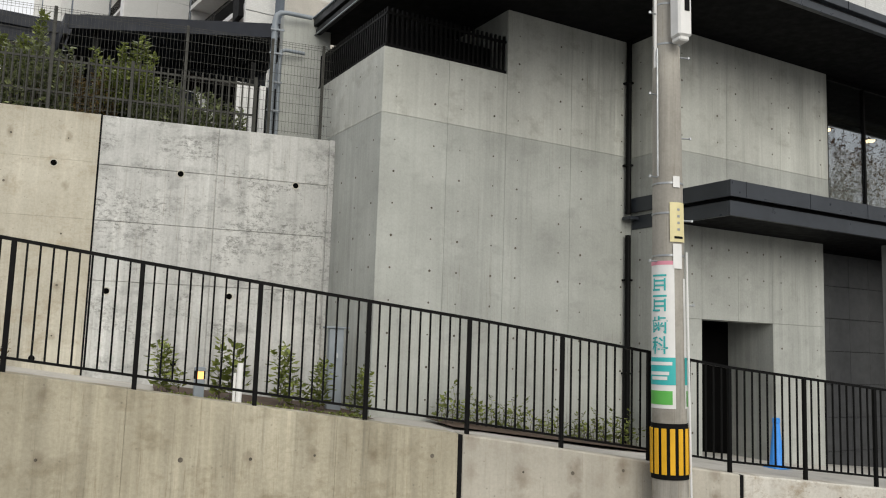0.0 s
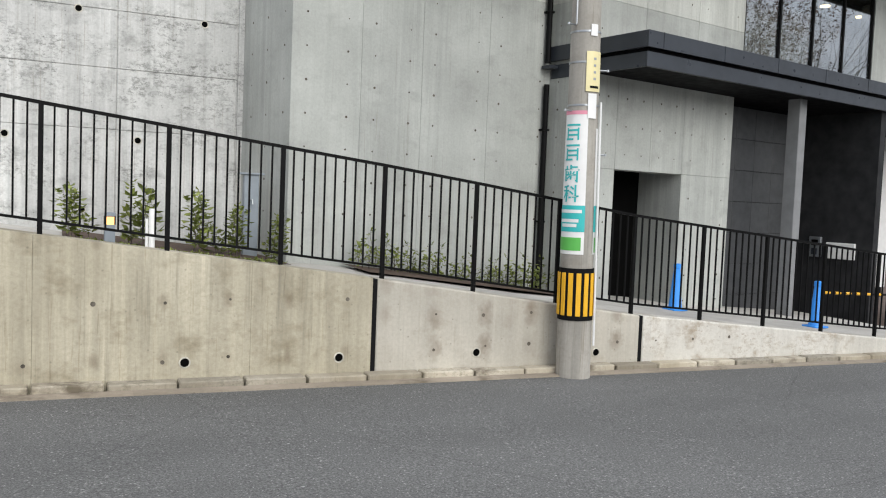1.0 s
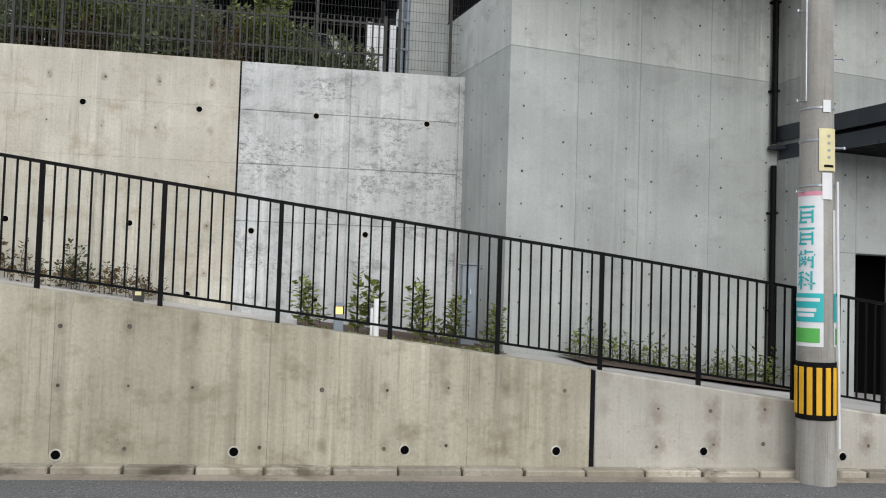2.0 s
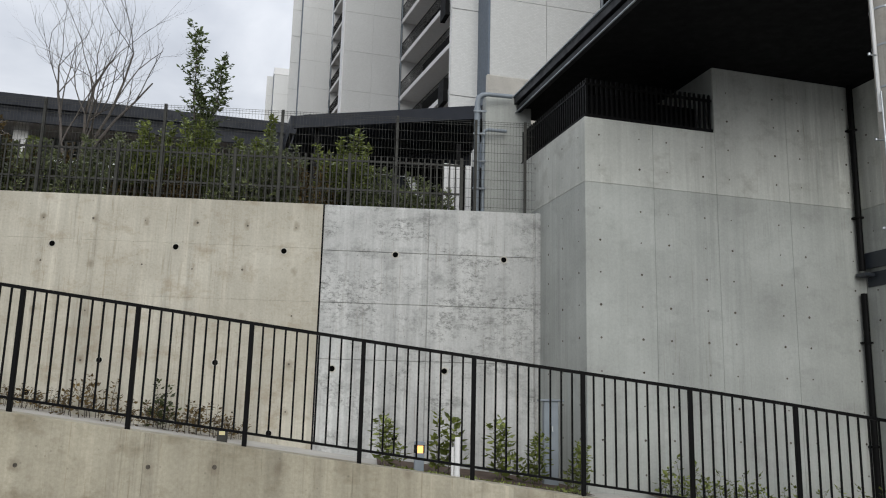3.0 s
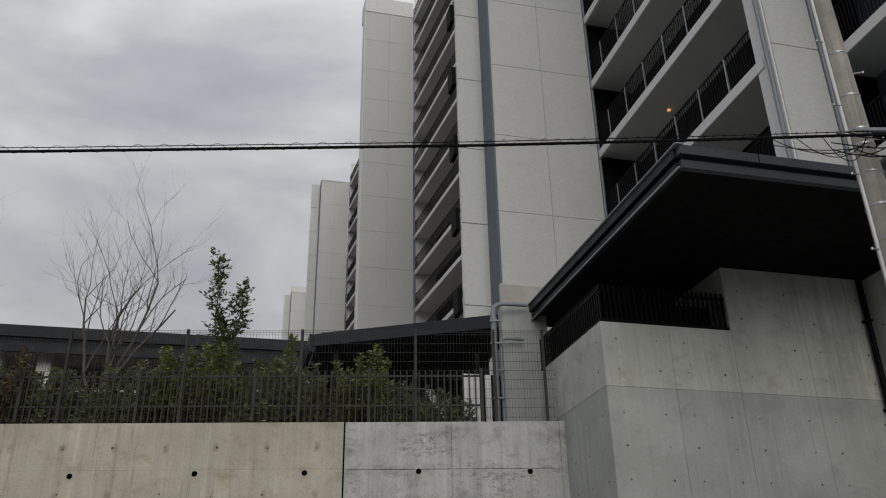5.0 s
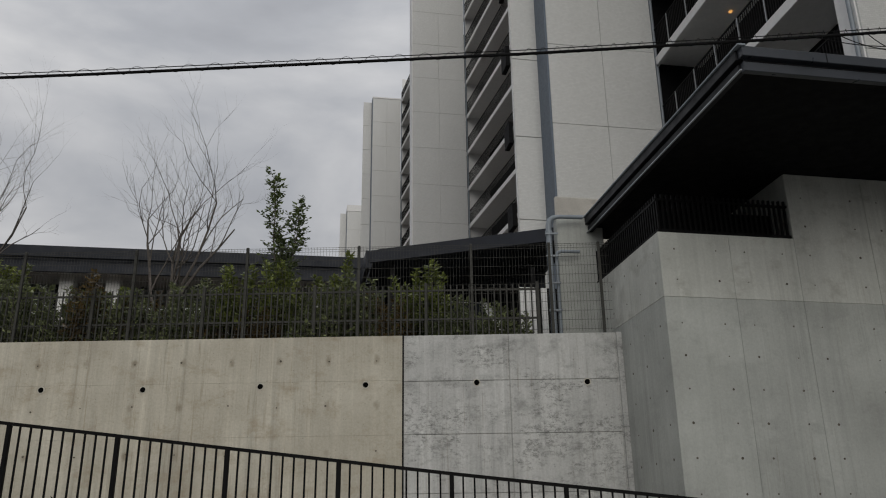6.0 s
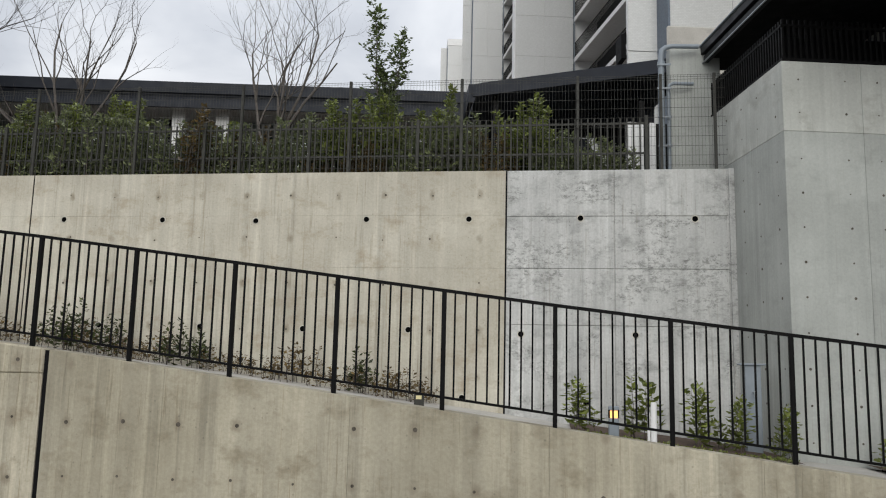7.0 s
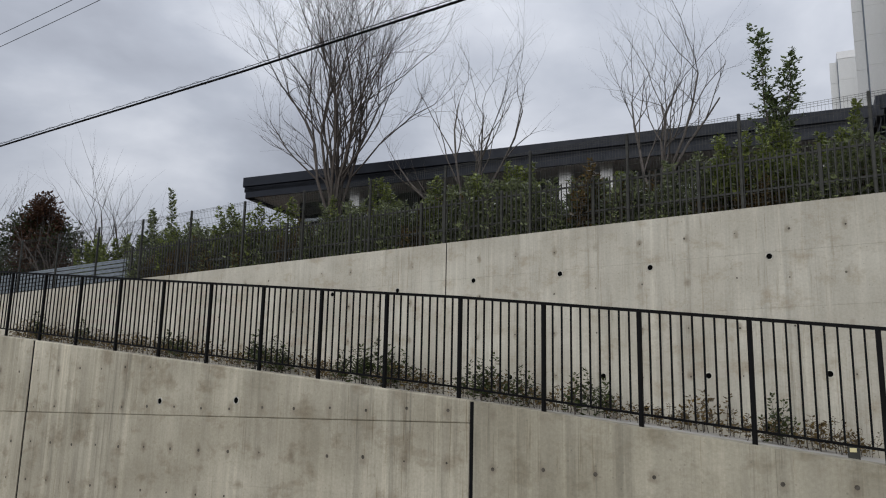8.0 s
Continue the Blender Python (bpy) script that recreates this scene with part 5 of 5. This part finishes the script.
# ---- apartment towers ----
def build_tower(name, px, py, floors, wing, label, detail=True, right_part=False, pier=True, z0=-0.15, W=3.8, deep=8.0, cap=0.15, slab_z=0.0, lean=0.21):
    root = thing(name, label, "apartment tower", pose(px, py, 0, 0, 0, 10.7), group="apartment towers")
    F = 3.0
    top = z0 + F * floors
    part("wall", Shape().box(0.04, W - 0.04, 0.04, deep, 0, top), WHITE, root)
    pan = Shape().box(0.006, W / 2 - 0.006, 0, 0.05, 0.006, F - 0.006, 0.006).mesh("facade_panel")
    pr = Shape().box(0.01, 0.95, 0, 0.05, 0.012, F - 0.012, 0.008).mesh("pier_panel")
    for k in range(floors):
        z = z0 + F * k
        for j in (0, 1):
            part("facade_panel", pan, TILE, root, m=pose(j * W / 2, 0, z))
        if pier:
            part("pier_panel", pr, TILE, root, m=pose(-0.98, 1.08, z))
    part("parapet", Shape().box(-0.05, W + 0.05, -0.05, deep, top, top + cap), WHITE, root)
    if pier:
        part("pier", Shape().box(-0.98, -0.06, 1.13, 1.24, 0, top - 0.9), WHITE, root)
    part("side_panel", Shape().box(-0.06, 0.04, 0.03, 1.12, 0, top), NAVY if pier else WHITE, root)
    part("plinth", Shape().box(-0.14, W + 0.1, -0.14, 0.0, 0, 12.2, 0.05), PAVING, root)
    part("downpipe", Shape().tube([(W + 0.1, 0.1, 0), (W + 0.1, 0.1, top)], 0.06, 8), PAINTED, root)
    # balcony wing
    ax, ay, bx, by = W + 0.12, 0.4, W + 0.12 + wing * lean, -wing
    ux, uy = (bx - ax), (by - ay)
    ln = math.hypot(ux, uy)
    ux, uy = ux / ln, uy / ln
    nx, ny = -uy, ux
    # wall is black so the shade behind the balconies sits in its colour
    part("wing_wall", Shape().slab([(ax + nx * 1.7, ay + ny * 1.7), (bx + nx * 1.7, by + ny * 1.7), (bx + nx * 4, by + ny * 4), (ax + nx * 4, ay + ny * 4)], 0, top), SOFFIT_AND_SHADE, root)
    ang = math.degrees(math.atan2(uy, ux))
    slab = Shape().box(0, ln, 0, 1.7, -0.12, 0.0).box(0, ln, -0.06, 0.06, -0.3, 0.02, 0.01).mesh("balcony_slab")
    bars = Shape()
    nb = int(ln / 0.11)
    for k in range(nb):
        bars.box(0.05 + 0.11 * k, 0.085 + 0.11 * k, 0.0, 0.015, 0.02, 1.1)
    bars.box(0, ln, -0.01, 0.03, 1.1, 1.14)
    bars = bars.mesh("balustrade")
    rpost = Shape().box(-0.02, 0.02, -0.02, 0.02, 0.02, 1.12).mesh("railing_post")
    part_wall = Shape().box(-0.03, 0.03, 0.08, 1.7, 0, 2.88).mesh("divider")
    for k in range(floors + 1):
        z = z0 + slab_z + F * k
        b = part("balcony", slab, WHITE, root, m=pose(ax, ay, z, 0, 0, ang))
        part("balustrade", bars, BLACK, b)
        if detail and z > 8:
            for j in range(int(ln / 1.35) + 1):
                part("railing_post", rpost, GALV, b, m=pose(1.35 * j, 0, 0))
        # near tower's dividers are blackened to read as shaded openings
        part("divider", part_wall, SOFFIT_AND_SHADE if detail else WHITE, b, m=pose(0.15, 0, 0))
        if detail:
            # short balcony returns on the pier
            e = part("balcony_return", Shape().box(-1.14, -0.98, 1.25, 1.9, z, z + 0.1), SOFFIT_AND_SHADE, root)
            part("return_panel", Shape().box(-1.14, -1.12, 1.26, 1.9, z + 0.1, z + 0.8).box(-1.12, -0.99, 1.26, 1.29, z + 0.1, z + 0.8), SOFFIT_AND_SHADE, e)
    if right_part:
        part("balcony_lamp", Shape().lathe([(0.05, -0.05), (0.06, -0.02), (0.03, 0.0)], 14), LAMP, root, "warm ceiling lamp", m=pose(ax + 1.1, ay - 3.4, z0 + slab_z + F * 6 - 0.12))
        # tiled end pier with a drainpipe on either side
        pw = 1.3
        part("end_pier", Shape().box(bx - 0.03, bx + pw, by - 0.3, by + 0.3, 0, top), WHITE, root)
        pp = Shape().box(0.01, pw - 0.01, 0, 0.05, 0.008, F - 0.008, 0.006).mesh("pier_panel")
        for k in range(floors):
            part("pier_panel", pp, TILE, root, m=pose(bx, by - 0.35, z0 + F * k))
        part("downpipe", Shape().tube([(bx - 0.09, by - 0.2, 0), (bx - 0.09, by - 0.2, top)], 0.05, 8), PAINTED, root)
        part("downpipe", Shape().tube([(bx + pw + 0.1, by - 0.3, 0), (bx + pw + 0.1, by - 0.3, top)], 0.06, 8).tube([(bx + pw + 0.24, by - 0.2, 0), (bx + pw + 0.24, by - 0.2, top)], 0.04, 8), PAINTED, root)
        # second run of balconies, set back behind the pier
        x0, y0, y1 = bx + pw + 0.32, by, by - 2.45
        part("recess_wall", Shape().box(x0 + 1.5, x0 + 1.7, y1, by + 0.5, 0, top), NAVY, root)
        part("recess_wall", Shape().box(x0 - 0.1, x0 + 1.5, by + 0.3, by + 0.5, 0, top), NAVY, root)
        sl2 = Shape().box(x0, x0 + 1.5, y1, by + 0.3, -0.12, 0.0).box(x0 - 0.06, x0 + 0.06, y1, by + 0.3, -0.3, 0.02, 0.01).mesh("balcony_slab")
        rb = Shape()
        for j in range(22):
            rb.box(x0, x0 + 0.015, y1 + 0.1 + 0.11 * j, y1 + 0.135 + 0.11 * j, 0.02, 1.1)
        rb.box(x0 - 0.01, x0 + 0.03, y1, by, 1.1, 1.14)
        rb = rb.mesh("balustrade")
        for k in range(floors):
            b = part("balcony", sl2, WHITE, root, m=pose(0, 0, z0 + slab_z + F * k))
            part("balustrade", rb, BLACK, b)
        part("wall", Shape().box(x0 - 0.04, x0 + 9, y1 - 0.5, y1, 0, top), WHITE, root)
        side = Shape().box(0, 0.05, 0.006, 0.5, 0.008, F - 0.008, 0.005).mesh("facade_panel")
        for k in range(floors):
            for j in range(4):
                part("facade_panel", pan, TILE, root, m=pose(x0 - 0.04 + j * W / 2, y1 - 0.55, z0 + F * k))
            part("facade_panel", side, TILE, root, m=pose(x0 - 0.09, y1 - 0.5, z0 + F * k))
    return root


def build_towers():
    def at(bearing, d):
        return -3.09 + d * math.sin(radians(bearing)), -1.55 + d * math.cos(radians(bearing))
    x, y = at(7.72, 24.6)
    build_tower("apartment_tower", x, y, 17, 9.24, "white tiled high-rise with balconies and blue side strip", True, True, deep=4.0, slab_z=-0.17, lean=0.0)
    label = "white tiled high-rise standing farther back"
    x, y = at(-2.93, 56.5)
    build_tower("apartment_tower", x, y, 17, 13.0, label, False, False, False, 0.2, 4.1, 2.0, 1.6, lean=0.1)
    x, y = at(-5.98, 84.0)
    build_tower("apartment_tower", x, y, 17, 14.0, label, False, False, True, -0.9, 3.15, lean=0.1)
    x, y = at(-7.72, 118.0)
    build_tower("apartment_tower", x, y, 17, 14.0, "white high-rise far behind the others", False, False, True, -0.9, cap=1.0)


# ---- distance ----
def build_distance():
    rng = random.Random(77)
    for i, (x, y, h, w, mat, lab) in enumerate(((-45.4, 22.9, 7.7, 5.8, LEAF_FAR, "rounded dark evergreen tree beyond the terrace"), (-44.5, 22.2, 8.2, 3.0, LEAF_RUST, "rust coloured tree beyond the terrace"),
                                             (-52.0, 28.0, 8.0, 6.0, LEAF_FAR, "dark evergreen tree beyond the terrace"), (-60.0, 30.0, 9.5, 8.0, LEAF_FAR, "dark evergreen tree beyond the terrace"), (-40.0, 26.0, 6.2, 5.0, LEAF_FAR, "dark evergreen tree beyond the terrace"))):
        root = thing("woodland_tree", lab, "tree", pose(x, y, 4.5), group="woodland trees")
        t, c = Shape(), Shape()
        t.tube([(0, 0, -5), (0.05, 0, h * 0.4), (0, 0.05, h * 0.85)], [0.25, 0.18, 0.05], 8)
        for k in range(46):
            d = Vector((rng.gauss(0, 1), rng.gauss(0, 1), abs(rng.gauss(0, 1)))).normalized()
            p = Vector((d.x * w * 0.42, d.y * w * 0.42, h * 0.35 + d.z * h * 0.6))
            t.tube([(0, 0, h * 0.35), p * 0.6 + Vector((0, 0, h * 0.14)), p], [0.06, 0.04, 0.01], 4, cap=False)
            leaves(c, rng, p, (w * 0.17, w * 0.17, h * 0.1), 170, 0.22)
        part("trunk", t, BARK, root)
        part("crown", c, mat, root, smooth=False)
    for i, (x, y, h) in enumerate(((-50, 22, 8.0), (-37.5, 21.5, 6.8), (-39, 20.5, 6.4))):
        bare_tree("bare_tree", 90 + i, x, y, 4.5, h, 6, 0.45, 0.09, "distant bare winter tree", 2, 2, 0.5)
    # trees on the other side of the road, mirrored in the upstairs glazing
    for i, (x, y, h) in enumerate(((38.0, -3.0, 13.0), (43.0, -4.5, 14.0), (48.0, -5.0, 14.0), (55.0, -7.0, 15.0))):
        t = bare_tree("roadside_tree", 120 + i, x, y, -0.8, h, 7, 0.5, 0.16, "roadside tree with sparse brown leaves across the street", 3, 2, 0.5)
        lv = Shape()
        for k in range(90):
            leaves(lv, rng, (rng.gauss(0, 1.8), rng.gauss(0, 1.8), rng.uniform(0.35, 1.15) * h), (0.6, 0.6, 0.6), 30, 0.2)
        part("foliage", lv, LEAF_RUST, t, smooth=False)
    # added plain box behind the camera, always out of view
    s = Shape().box(-60, 60, -40, -36, -1, 7)
    mesh_thing("far_house_row", s, PAVING, "unseen pale box across the street", "building", kind="structure")


build_hedge()
build_small_plants()
build_small_things()
build_low_building()
build_towers()
build_distance()
